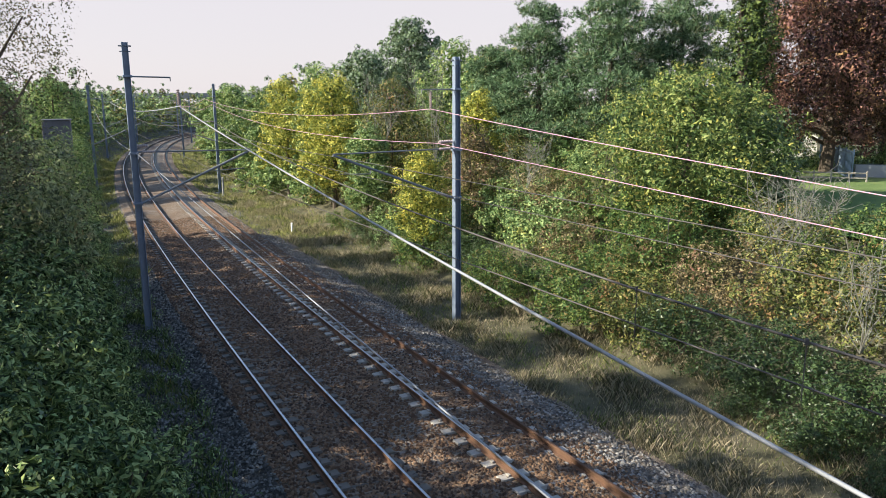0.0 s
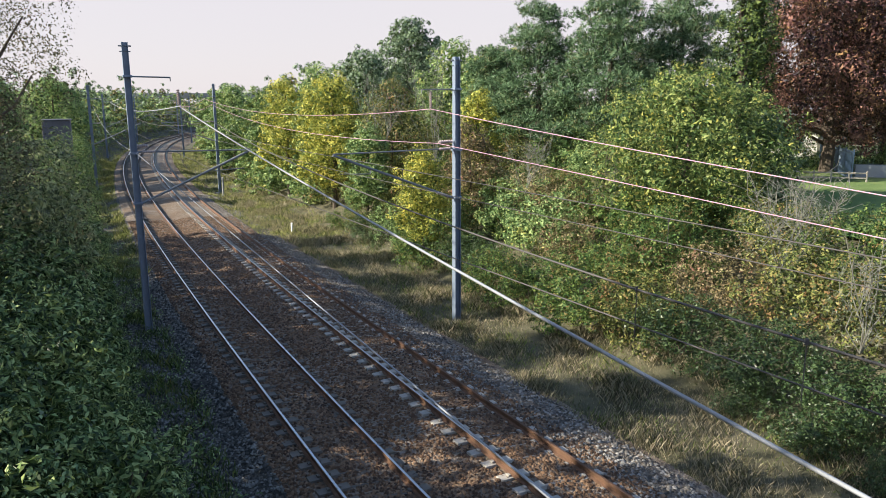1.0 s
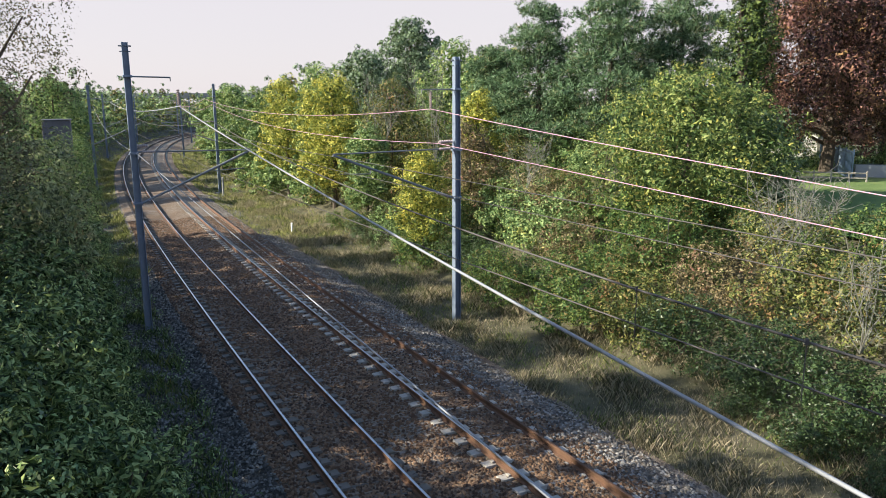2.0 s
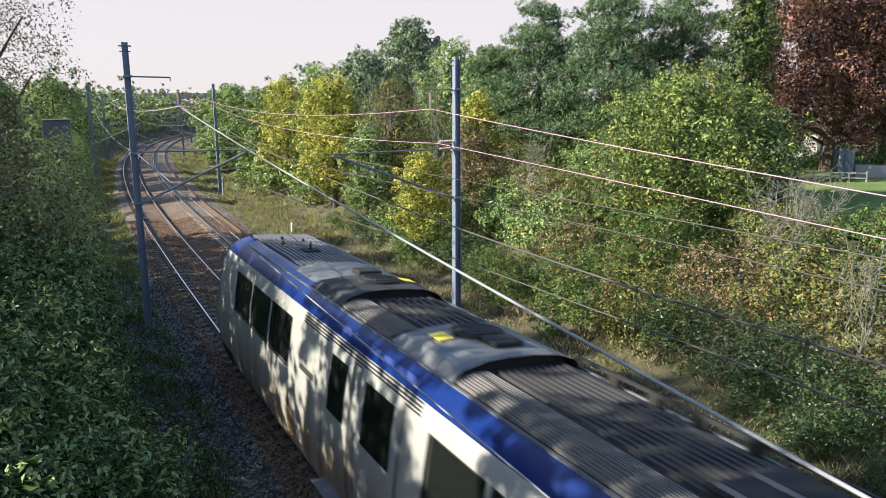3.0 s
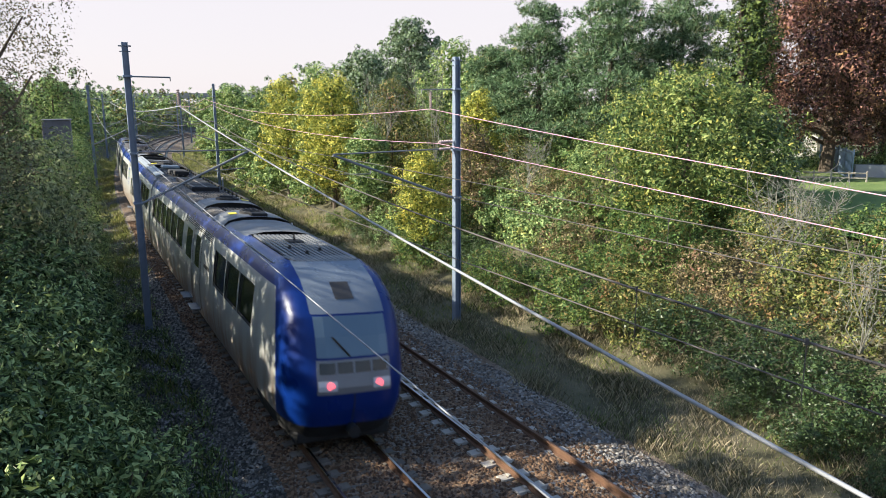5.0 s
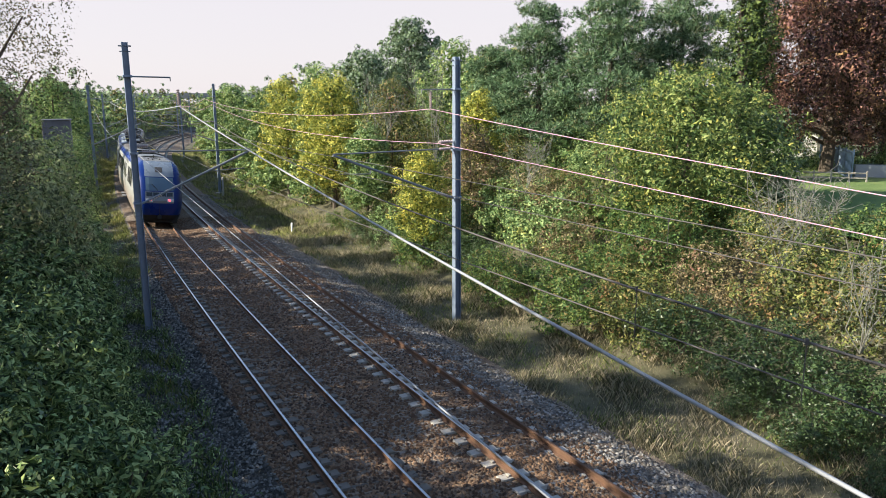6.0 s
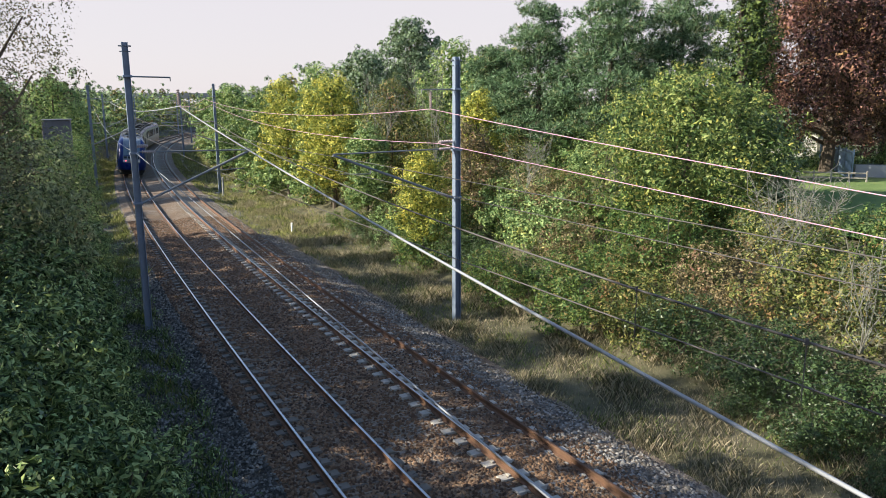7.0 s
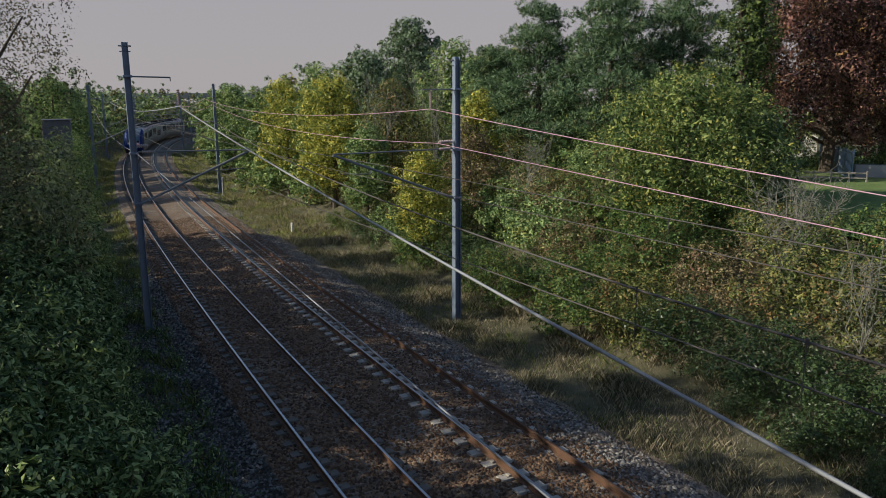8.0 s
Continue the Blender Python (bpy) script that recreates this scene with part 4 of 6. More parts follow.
CARS = [end_car(1, False, "leading silver-grey train car with a blue roof band", (2.0, 6.6), ((14.5, 16.15, 15.3, M["roof_grey"], 0.72, 0.62), (10.3, 12.3, 11.5, M["roof_panel"], -0.6, -0.62), (12.35, 14.45), (16.2, 17.65))),
        middle_car("middle train car with raised pantograph and dusty roof equipment"),
        end_car(-1, True, "rear silver-grey train car with red tail lamps", (2.0, 6.6), ((13.9, 15.75, 14.85, M["roof_panel"], 0.55, -0.62), (10.3, 12.1, 11.0, M["roof_panel"], -0.6, 0.62), (12.2, 13.85), (15.8, 18.2)))]



def motions():
    """The train runs away along the left-hand track; each car spans its two pivots."""
    tilt = math.degrees(math.atan2(CANT, 1.505))
    for i, car in enumerate(CARS):
        rows = []
        for k in range(81):
            t = k / 10
            front = GAP_S + SPEED * (t - GAP_T) + GAIN * (t - GAP_T) ** 2 + CAR_PITCH * (1 - i) - 2.4
            a, b = on_line(front, -TRACK_O), on_line(front - CAR_PITCH + 4.8, -TRACK_O)
            mid, d = (a + b) / 2, a - b
            rows.append((t, pose(mid.x, mid.y, CANT / 2, 0, 0, math.degrees(math.atan2(-d.x, d.y))) @ pose(0, 0, 0, 0, tilt, 0)))
        walk(car, rows)
# ---------------------------------------------------------------- plants
RNG = np.random.default_rng(4)
PLANT = random.Random(11)
M["bark"] = paint("bark", (0.10, 0.075, 0.055), 0.9, 0, 0.6, (0.04, 0.035, 0.03), 6)
M["dead_wood"] = paint("bleached_dead_wood", (0.17, 0.165, 0.14), 0.85, 0, 0.5, (0.09, 0.085, 0.07), 5)
M["lichen"] = foliage("lichened_twigs", (0.10, 0.115, 0.08), (0.17, 0.19, 0.14), (0.26, 0.28, 0.21))
M["leaf_hedge"] = foliage("hedge_leaves", (0.040, 0.082, 0.030), (0.155, 0.238, 0.085), (0.35, 0.42, 0.165), (0.600, 0.497, 0.055), -0.36, 0.2, 0.45, 0.25)
M["leaf_ivy"] = foliage("climber_leaves", (0.030, 0.07, 0.024), (0.075, 0.148, 0.042), (0.175, 0.24, 0.065), (0.25, 0.14, 0.065), 0.2)
M["leaf_bramble"] = foliage("bramble_leaves", (0.046, 0.074, 0.028), (0.14, 0.17, 0.053), (0.275, 0.275, 0.085), (0.26, 0.13, 0.07), 0.3)
M["leaf_dry"] = foliage("browning_leaves", (0.111, 0.092, 0.061), (0.254, 0.211, 0.110), (0.381, 0.338, 0.173), (0.239, 0.119, 0.085), 0.5)
M["leaf_maple"] = foliage("maple_leaves", (0.04, 0.086, 0.028), (0.115, 0.185, 0.055), (0.26, 0.29, 0.09), (0.40, 0.34, 0.06), 0.0)
M["leaf_yellow"] = foliage("yellowing_leaves", (0.14, 0.19, 0.04), (0.33, 0.36, 0.075), (0.56, 0.52, 0.11), (0.56, 0.44, 0.07), 0.15)
M["leaf_wood"] = foliage("woodland_leaves", (0.07, 0.135, 0.05), (0.17, 0.275, 0.10), (0.33, 0.42, 0.17), (0.40, 0.37, 0.10), 0.1)
M["leaf_grey"] = foliage("grey_green_leaves", (0.06, 0.105, 0.06), (0.14, 0.20, 0.12), (0.25, 0.33, 0.20))
M["needle"] = foliage("pine_needles", (0.03, 0.068, 0.034), (0.092, 0.172, 0.085), (0.18, 0.27, 0.145), (0.22, 0.15, 0.07), 0.0, 0.12)
M["leaf_dark"] = foliage("dark_cypress_leaves", (0.017, 0.034, 0.017), (0.038, 0.072, 0.027), (0.101, 0.135, 0.034), None, 0, 0.12)
M["leaf_red"] = foliage("copper_red_leaves", (0.05, 0.025, 0.027), (0.14, 0.064, 0.062), (0.26, 0.13, 0.105), (0.32, 0.20, 0.06), 0.05, 0.18)

# dark green ivy, with the shade of the bank foot put into its colour
M["leaf_shade"] = foliage("shade_darkened_ivy_leaves", (0.014, 0.032, 0.012), (0.034, 0.068, 0.024), (0.075, 0.115, 0.043), None, 0, 0.2, 0.4, 0.35)


def leaf_mesh(name, c, size, mat, out=None, up=0.5, slim=0.5, corners=3, radial=False):
    """Leaf blades at the centres c: small three-cornered ones, or folded ones with four corners."""
    n = len(c)
    nrm = RNG.normal(size=(n, 3)) * 0.5
    if out is not None:
        nrm += out
    nrm[:, 2] += up
    nrm /= np.linalg.norm(nrm, axis=1, keepdims=True) + 1e-9
    t = np.cross(nrm, RNG.normal(size=(n, 3)))
    t /= np.linalg.norm(t, axis=1, keepdims=True) + 1e-9
    if radial:
        t = out + RNG.normal(size=(n, 3)) * 0.45 + np.array([0, 0, 0.3])
        t /= np.linalg.norm(t, axis=1, keepdims=True) + 1e-9
        nrm = np.cross(t, RNG.normal(size=(n, 3)))
        nrm /= np.linalg.norm(nrm, axis=1, keepdims=True) + 1e-9
    b = np.cross(nrm, t)
    L = (np.broadcast_to(size, n) * RNG.uniform(0.6, 1.3, n))[:, None] * 0.5
    W = L * slim * 1.15
    if corners == 4:
        co = np.stack([c - t * L, c + b * W + nrm * L * 0.18, c + t * L - nrm * L * 0.2, c - b * W + nrm * L * 0.18], 1).reshape(-1, 3)
    else:
        co = np.stack([c - t * L + b * W * 0.4, c + t * L, c - t * L * 0.3 - b * W * 1.3], 1).reshape(-1, 3)
    k = corners
    me = bpy.data.meshes.new(name)
    me.vertices.add(k * n)
    me.vertices.foreach_set("co", co.astype(np.float32).ravel())
    me.loops.add(k * n)
    me.loops.foreach_set("vertex_index", np.arange(k * n, dtype=np.int32))
    me.polygons.add(n)
    me.polygons.foreach_set("loop_start", np.arange(0, k * n, k, dtype=np.int32))
    me.materials.append(mat)
    me.update(calc_edges=True)
    return me


def crown_points(lobes, count, cluster=12, spread=0.16, shell=0.13, gaps=0.5, inner=0.06):
    """Leaf places on the skins of overlapping lobes (x, y, z, rx, ry, rz), in clusters, and some within."""
    L = np.array(lobes, float)
    area = (L[:, 3] * L[:, 4] + L[:, 3] * L[:, 5] + L[:, 4] * L[:, 5])
    k = max(1, int(count / cluster))
    pick = RNG.choice(len(L), k, p=area / area.sum())
    d = RNG.normal(size=(k, 3))
    d /= np.linalg.norm(d, axis=1, keepdims=True)
    lump = np.sin(d[:, 0] * 5 + pick * 1.7) * np.sin(d[:, 1] * 6 + pick * 2.9) * np.sin(d[:, 2] * 5 + pick)
    r = 1 - np.abs(RNG.normal(size=k)) * shell + lump * 0.3
    c = L[pick, :3] + d * L[pick, 3:] * r[:, None]
    keep = np.ones(k, bool)
    for j in range(len(L)):
        q = np.linalg.norm((c - L[j, :3]) / L[j, 3:], axis=1)
        keep &= ~((q < 0.72) & (pick != j))
    keep &= ~((lump < -0.08) & (RNG.random(k) < gaps * 0.6))
    c, d = c[keep], d[keep] + RNG.normal(size=(int(keep.sum()), 3)) * 0.35
    # each clump is a small dome of leaves with its own lit and shaded side
    m = RNG.normal(size=(len(c) * cluster, 3)) + np.repeat(d, cluster, 0) * 0.85
    m /= np.linalg.norm(m, axis=1, keepdims=True) + 1e-9
    dome = np.repeat(spread * RNG.uniform(1.2, 2.2, len(c)), cluster)[:, None] * RNG.uniform(0.6, 1.05, len(m))[:, None]
    p = np.repeat(c, cluster, 0) + m * dome * np.array([1, 1, 0.85])
    n_in = int(count * inner)
    pk = RNG.choice(len(L), n_in, p=area / area.sum())
    di = RNG.normal(size=(n_in, 3))
    di /= np.linalg.norm(di, axis=1, keepdims=True)
    pi = L[pk, :3] + di * L[pk, 3:] * RNG.uniform(0.45, 0.75, n_in)[:, None]
    return p, m, pi, di


def crown_mesh(name, lobes, leaves, size, mat, spread=0.16, slim=0.5, gaps=0.5, floor=None, inner=0.14, cluster=12, up=0.5, core=1.4, corners=3, radial=False):
    p, d, pi, di = crown_points(lobes, leaves, cluster, spread, gaps=gaps, inner=inner)
    if floor is not None:
        ok, oki = p[:, 2] > floor, pi[:, 2] > floor
        p, d, pi, di = p[ok], d[ok], pi[oki], di[oki]
    sizes = np.concatenate([np.full(len(p), size), np.full(len(pi), size * core)])
    return leaf_mesh(name, np.concatenate([p, pi]), sizes, mat, np.concatenate([d, di]) * 1.25, up, slim, corners, radial)


def heap_lobes(w, d, h, count=20):
    lobes = [(0, 0, 0.42 * h, w * 0.36, d * 0.36, h * 0.46)]
    for i in range(count):
        a, r = PLANT.uniform(0, 6.28), PLANT.uniform(0.3, 0.75)
        q = PLANT.uniform(0.15, 0.27)
        lobes.append((math.cos(a) * r * w / 2, math.sin(a) * r * d / 2, PLANT.uniform(0.15, 0.78) * (1 - 0.4 * r) * h, w * q * 0.8, d * q * 0.8, h * q * 0.85))
    return lobes


def branch(bm, a, b, r0, r1, bend=0.12, steps=3, sides=6):
    """A limb in short tapering lengths."""
    a, b = Vector(a), Vector(b)
    last, L = a, (b - a).length
    for i in range(1, steps + 1):
        t = i / steps
        p = a.lerp(b, t)
        if i < steps:
            p += Vector((PLANT.gauss(0, 1), PLANT.gauss(0, 1), PLANT.gauss(0, 0.6))) * bend * L / steps
        add_rod(bm, last, p, r0 + (r1 - r0) * (i - 1) / steps, sides, r0 + (r1 - r0) * t)
        last = p
    return bm


def shrub(mat, w, d, h, leaves, size, label, group, name="bush", spread=0.15, slim=0.5, gaps=0.5, category="bush", corners=3, cluster=30):
    """One shrub at the origin: a stem for each main lobe, and a crown."""
    ob = thing(name, pose(0, 0, 0), label, category, group)
    lobes = heap_lobes(w, d, h)
    c = new("crown", crown_mesh("crown", lobes, leaves, size, mat, spread, slim, gaps, floor=-0.4, corners=corners, cluster=cluster))
    c.parent = ob
    for l in lobes[1:4]:
        part("stem", branch(bmesh.new(), (PLANT.uniform(-0.2, 0.2), PLANT.uniform(-0.2, 0.2), -0.3), (l[0], l[1], l[2]), 0.05, 0.015, 0.15, 3, 5), M["bark"], ob)
    return ob


def tree(x, y, z, top, w, mat, leaves, size, label, trunk_r=0.22, low=0.3, lobes=None, spread=0.2, slim=0.5, gaps=0.5, flat=1.0, group="trees above the bank", count=14, name="tree", bark=None, cluster=40, core=1.7, inner=0.24, dense=1.3, fine=0.9, radial=False, limbs=9):
    """Trunk, limbs to each main lobe, crown of clustered leaves. low: where the crown begins."""
    h = top - z
    ob = thing(name, pose(x, y, z), label, "tree", group)
    if lobes is None:
        count = int(count * 1.5)
        lobes = [(0, 0, h * (low + 1) / 2, w * 0.3, w * 0.3, h * (1 - low) * 0.42)]
        for i in range(count):
            t = (i + 0.5) / count
            a = i * 2.4 + PLANT.uniform(-0.4, 0.4)
            rr = w / 2 * math.sqrt(max(0.05, 1 - (2 * t - 0.85) ** 2)) * PLANT.uniform(0.5, 0.8)
            q = w * PLANT.uniform(0.11, 0.19)
            lobes.append((math.cos(a) * rr, math.sin(a) * rr, h * (low + (1 - low) * (0.08 + 0.84 * t)), q, q, q * PLANT.uniform(0.7, 1.0) * flat))
    bark = bark or M["bark"]
    trunk = branch(bmesh.new(), (0, 0, -0.4), (PLANT.uniform(-0.3, 0.3), PLANT.uniform(-0.3, 0.3), h * 0.85), trunk_r, trunk_r * 0.25, 0.04, 5, 9)
    part("trunk", trunk, bark, ob)
    for l in lobes[1:limbs]:
        part("limb", branch(bmesh.new(), (0, 0, max(0.3 * h * low, l[2] * 0.7)), (l[0] * 0.9, l[1] * 0.9, l[2]), trunk_r * 0.35, 0.02, 0.12, 3, 5), bark, ob)
    c = new("crown", crown_mesh("crown", lobes, int(leaves * dense), size * fine, mat, spread, slim, gaps, cluster=cluster, core=core, inner=inner, radial=radial))
    c.parent = ob
    return ob


def place_copies(kinds, spots):
    """Set shrubs of several kinds at (s, o, height factor, kind)."""
    first = {}
    for s, o, k, kind in spots:
        x, y, a = at(s, o)
        z = float(ground_z(s, o)) - 0.15
        m = pose(x, y, z, 0, 0, PLANT.uniform(0, 360)) @ Matrix.Diagonal((k * PLANT.uniform(0.9, 1.15), k * PLANT.uniform(0.9, 1.15), k, 1))
        if kind not in first:
            first[kind] = True
            kinds[kind].matrix_basis = pose(x, y, z)
        else:
            copy_thing(kinds[kind], m)


# ---- thicket of the right-hand bank
G_BANK = "shrubs of the right-hand bank"
KINDS = {
    "ivy_a": shrub(M["leaf_ivy"], 4.2, 4.2, 3.0, 12825, 0.113, "dense green climber heaped over a shrub", G_BANK),
    "ivy_b": shrub(M["leaf_ivy"], 3.8, 4.4, 3.2, 12825, 0.109, "dense green climber heaped over a shrub", G_BANK),
    "bramble_a": shrub(M["leaf_bramble"], 4.0, 4.0, 2.8, 12825, 0.105, "yellow-green bramble thicket with reddish leaves", G_BANK),
    "bramble_b": shrub(M["leaf_bramble"], 4.6, 3.8, 3.1, 12825, 0.109, "yellow-green bramble thicket with reddish leaves", G_BANK),
    "dry": shrub(M["leaf_dry"], 3.4, 3.4, 2.8, 10125, 0.094, "browning shrub with dry twiggy leaves", G_BANK, gaps=0.7),
    "shaded_ivy": shrub(M["leaf_shade"], 4.2, 4.2, 2.9, 13500, 0.105, "heap of glossy ivy at the bank foot, leaves darkened for shade", G_BANK),
    "far_green": shrub(M["leaf_wood"], 4.2, 4.2, 3.2, 4200, 0.19, "green shrub farther along the bank", G_BANK),
    "far_mixed": shrub(M["leaf_bramble"], 4.2, 4.2, 3.1, 4200, 0.18, "yellow-green shrub farther along the bank", G_BANK),
    "dark": shrub(M["leaf_wood"], 4.2, 4.2, 3.2, 11475, 0.117, "dark green hazel shrub", G_BANK),
}
spots = []
for row, (o0, s0, s1, step, k0) in enumerate(((9.1, -3.0, 40, 2.4, 0.82), (12.2, -2.0, 44, 2.6, 1.0), (15.2, 8, 46, 3.0, 1.05), (18.2, 21, 46, 3.4, 1.25))):
    s = s0
    while s < s1:
        pick = PLANT.choice(["ivy_a", "ivy_b", "bramble_a", "bramble_b", "ivy_a", "bramble_b", "dry", "dark"] if row else ["ivy_a", "ivy_b", "bramble_a", "dark", "ivy_b"])
        k = k0 * PLANT.uniform(0.82, 1.15)
        # near and low shrubs get the ivy whose leaf colour holds the shade
        if row < 2 and (s < 4.5 or PLANT.random() < (0.4 if row == 0 else 0.15)):
            pick = "shaded_ivy"
        if s < 11 and row:
            k *= 0.92
        if 24 < s and row == 0:
            k *= 0.8
        spots.append((s, o0 + PLANT.uniform(-0.5, 0.6), k, pick))
        s += step * PLANT.uniform(0.85, 1.15)
for s, o, k in ((24, 20.5, 1.3), (27, 23, 1.4), (30, 20, 1.3), (31, 25, 1.5), (34, 22.5, 1.5), (22, 24, 1.2), (25.5, 27, 1.4), (37, 21.5, 1.5), (38, 25.5, 1.5), (41, 22, 1.5), (45, 24, 1.6)):
    spots.append((s, o, k, PLANT.choice(["dark", "ivy_b", "dry"])))
for s, o, k in ((-2.0, 7.9, 0.6), (0.2, 8.2, 0.62), (2.2, 7.9, 0.5), (4.2, 8.3, 0.55), (6.6, 8.4, 0.5)):
    spots.append((s, o, k, "shaded_ivy"))
for s, o, k in ((22, 13.6, 1.15), (24.6, 14.4, 1.2), (20.4, 16.2, 1.0), (14.5, 12.6, 0.8)):
    spots.append((s, o, k, "dry"))
# farther along, larger heaps
for o0, step in ((10.2, 3.8), (14.0, 4.4), (18.5, 5.0)):
    s = 45 if o0 < 12 else 48
    while s < 120:
        spots.append((s, o0 + PLANT.uniform(-1.0, 0.8), PLANT.uniform(1.2, 1.7), PLANT.choice(["far_green", "far_mixed", "far_green"])))
        s += step * PLANT.uniform(0.85, 1.15)
place_copies(KINDS, spots)

# ---- single trees and tall shrubs above the bank
tree(9.8, 29.6, 2.3, 8.7, 8.4, M["leaf_maple"], 36000, 0.14, "broad round maple turning yellow, above the thicket", 0.25, 0.05, count=24, spread=0.2)
tree(13.6, 31.1, 2.9, 7.0, 3.6, M["leaf_grey"], 6000, 0.15, "grey-green bush beside the maple", 0.12, 0.05)


def pine(x, y, z, top, w, leaves, label):
    h = top - z
    lobes = [(0, 0, h * 0.62, w * 0.22, w * 0.22, h * 0.28)]
    for i in range(34):
        t = i / 33
        a = i * 2.4
        rr = w * 0.46 * (1 - 0.8 * t ** 1.6) * PLANT.uniform(0.55, 1.0)
        q = w * PLANT.uniform(0.13, 0.2)
        lobes.append((math.cos(a) * rr, math.sin(a) * rr, h * (0.22 + 0.74 * t) + PLANT.uniform(-0.3, 0.3), q, q, q * 0.34))
    return tree(x, y, z, top, w, M["needle"], leaves, 0.25, label, 0.28, 0.3, lobes, 0.15, 0.18, 0.1, cluster=30, core=1.6, inner=0.3, dense=1.6, radial=True)


pine(6.0, 45.6, 3.0, 13.2, 7.0, 24000, "blue-green pine with layered boughs")
pine(9.7, 42.9, 3.0, 13.4, 8.6, 30000, "broad blue-green pine with layered boughs")
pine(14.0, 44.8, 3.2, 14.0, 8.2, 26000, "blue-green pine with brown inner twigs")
pine(3.6, 49.8, 3.0, 11.4, 5.5, 16000, "smaller blue-green pine with layered boughs")
tree(14.9, 37.1, 3.2, 15.5, 3.5, M["leaf_dark"], 22000, 0.17, "dark ivy-clad cypress column with yellow tips", 0.25, 0.12, [(0, 0, 6.8, 1.3, 1.3, 5.8)] + [(PLANT.uniform(-0.8, 0.8), PLANT.uniform(-0.8, 0.8), 2.2 + i * 0.85, 0.95, 0.95, 1.1) for i in range(12)])
tree(21.3, 40.9, 3.2, 15.5, 11.5, M["leaf_red"], 52000, 0.15, "copper-red tree in autumn leaf on the lawn", 0.38, 0.12, count=26, spread=0.3, fine=0.85, inner=0.45, core=2.0)
tree(27.0, 45.0, 3.2, 16.0, 11.0, M["leaf_red"], 15000, 0.3, "copper-red tree in autumn leaf behind the fence", 0.35, 0.2, count=22, fine=1.0, dense=1.5, spread=0.35)
tree(-2.9, 65.9, 3.2, 14.8, 8.0, M["leaf_grey"], 20000, 0.24, "tall rounded grey-green tree", 0.3, 0.15, count=18)
tree(-6.5, 61.7, 2.6, 12.0, 6.4, M["leaf_grey"], 12000, 0.22, "grey-green tree with a rounded crown", 0.22, 0.12)
tree(0.8, 58.0, 3.1, 12.3, 7.0, M["leaf_wood"], 16000, 0.2, "bright green ash tree with upright shoots", 0.22, 0.1, count=18)
tree(3.3, 53.9, 3.1, 11.5, 5.4, M["leaf_wood"], 10000, 0.2, "bright green ash tree with upright shoots", 0.2, 0.1)
tree(-7.6, 51.3, 0.3, 9.7, 6.2, M["leaf_yellow"], 18000, 0.17, "field maple turning bright yellow", 0.2, 0.1, count=18)
tree(-12.7, 60.6, 0.2, 9.8, 5.6, M["leaf_yellow"], 12000, 0.18, "field maple half turned to yellow", 0.2, 0.1)
tree(-3.2, 47.5, 1.0, 9.3, 5.0, M["leaf_bramble"], 10000, 0.16, "thin sallow with yellow-green leaves", 0.14, 0.1)
tree(-9.0, 57.0, 1.2, 10.4, 5.6, M["leaf_wood"], 11000, 0.18, "green woodland tree beside a yellow maple", 0.2, 0.1)
tree(-21.0, 75.0, -0.2, 9.7, 6.0, M["leaf_wood"], 11000, 0.22, "green tree close to the railway", 0.2, 0.08)
tree(-16.6, 67.9, 0.0, 9.3, 5.0, M["leaf_wood"], 10000, 0.2, "green tree close to the railway", 0.2, 0.08)
tree(-26.0, 87.0, -0.2, 9.4, 7.0, M["leaf_wood"], 9000, 0.26, "green tree close to the railway", 0.2, 0.08)
tree(-13.0, 78.0, 2.0, 11.0, 7.0, M["leaf_wood"], 9000, 0.26, "green tree of the upper bank", 0.2, 0.08)
tree(-1.0, 35.3, 0.1, 5.6, 2.9, M["leaf_yellow"], 9000, 0.13, "small upright shrub with yellow-green leaves", 0.08, 0.1)
tree(2.0, 42.0, 2.3, 8.3, 2.6, M["leaf_yellow"], 5500, 0.16, "slender yellow shrub between taller trees", 0.08, 0.25)
tree(-4.6, 44.0, 0.4, 6.4, 3.6, M["leaf_wood"], 8000, 0.16, "dark green shrub on the bank", 0.1, 0.08)
tree(1.5, 38.5, 1.2, 6.6, 3.6, M["leaf_dry"], 6000, 0.14, "brown twiggy shrub on the bank", 0.1, 0.1, gaps=0.8)

# ---- woods that close the view
G_FAR = "trees of the far wood"
FAR = [shrub(M["leaf_wood"], 9, 9, 9, 1250, 0.64, "dark green tree of the distant wood", G_FAR, "tree", 0.4, category="tree"),
       shrub(M["leaf_grey"], 8, 8, 9.5, 1250, 0.64, "grey-green tree of the distant wood", G_FAR, "tree", 0.4, category="tree"),
       shrub(M["leaf_bramble"], 8, 8, 8.5, 1250, 0.64, "yellowing tree of the distant wood", G_FAR, "tree", 0.4, category="tree")]
far_spots = []
for s in np.arange(92, 318, 8.0):
    far_spots.append((s, 12.5, PLANT.uniform(0.65, 1.2)))
    far_spots.append((s + 3, 22, PLANT.uniform(0.9, 1.2)))
for s in np.arange(86, 318, 7.0):
    far_spots.append((s, -10.5 - PLANT.uniform(0, 1), PLANT.uniform(0.6, 1.15)))
    far_spots.append((s + 3, -18, PLANT.uniform(0.7, 0.9)))
for s in np.arange(88, 240, 4.0):
    far_spots.append((s, -7.8, PLANT.uniform(0.28, 0.42)))
for s in np.arange(48, 100, 8.0):
    far_spots.append((s, 27, PLANT.uniform(1.0, 1.3)))
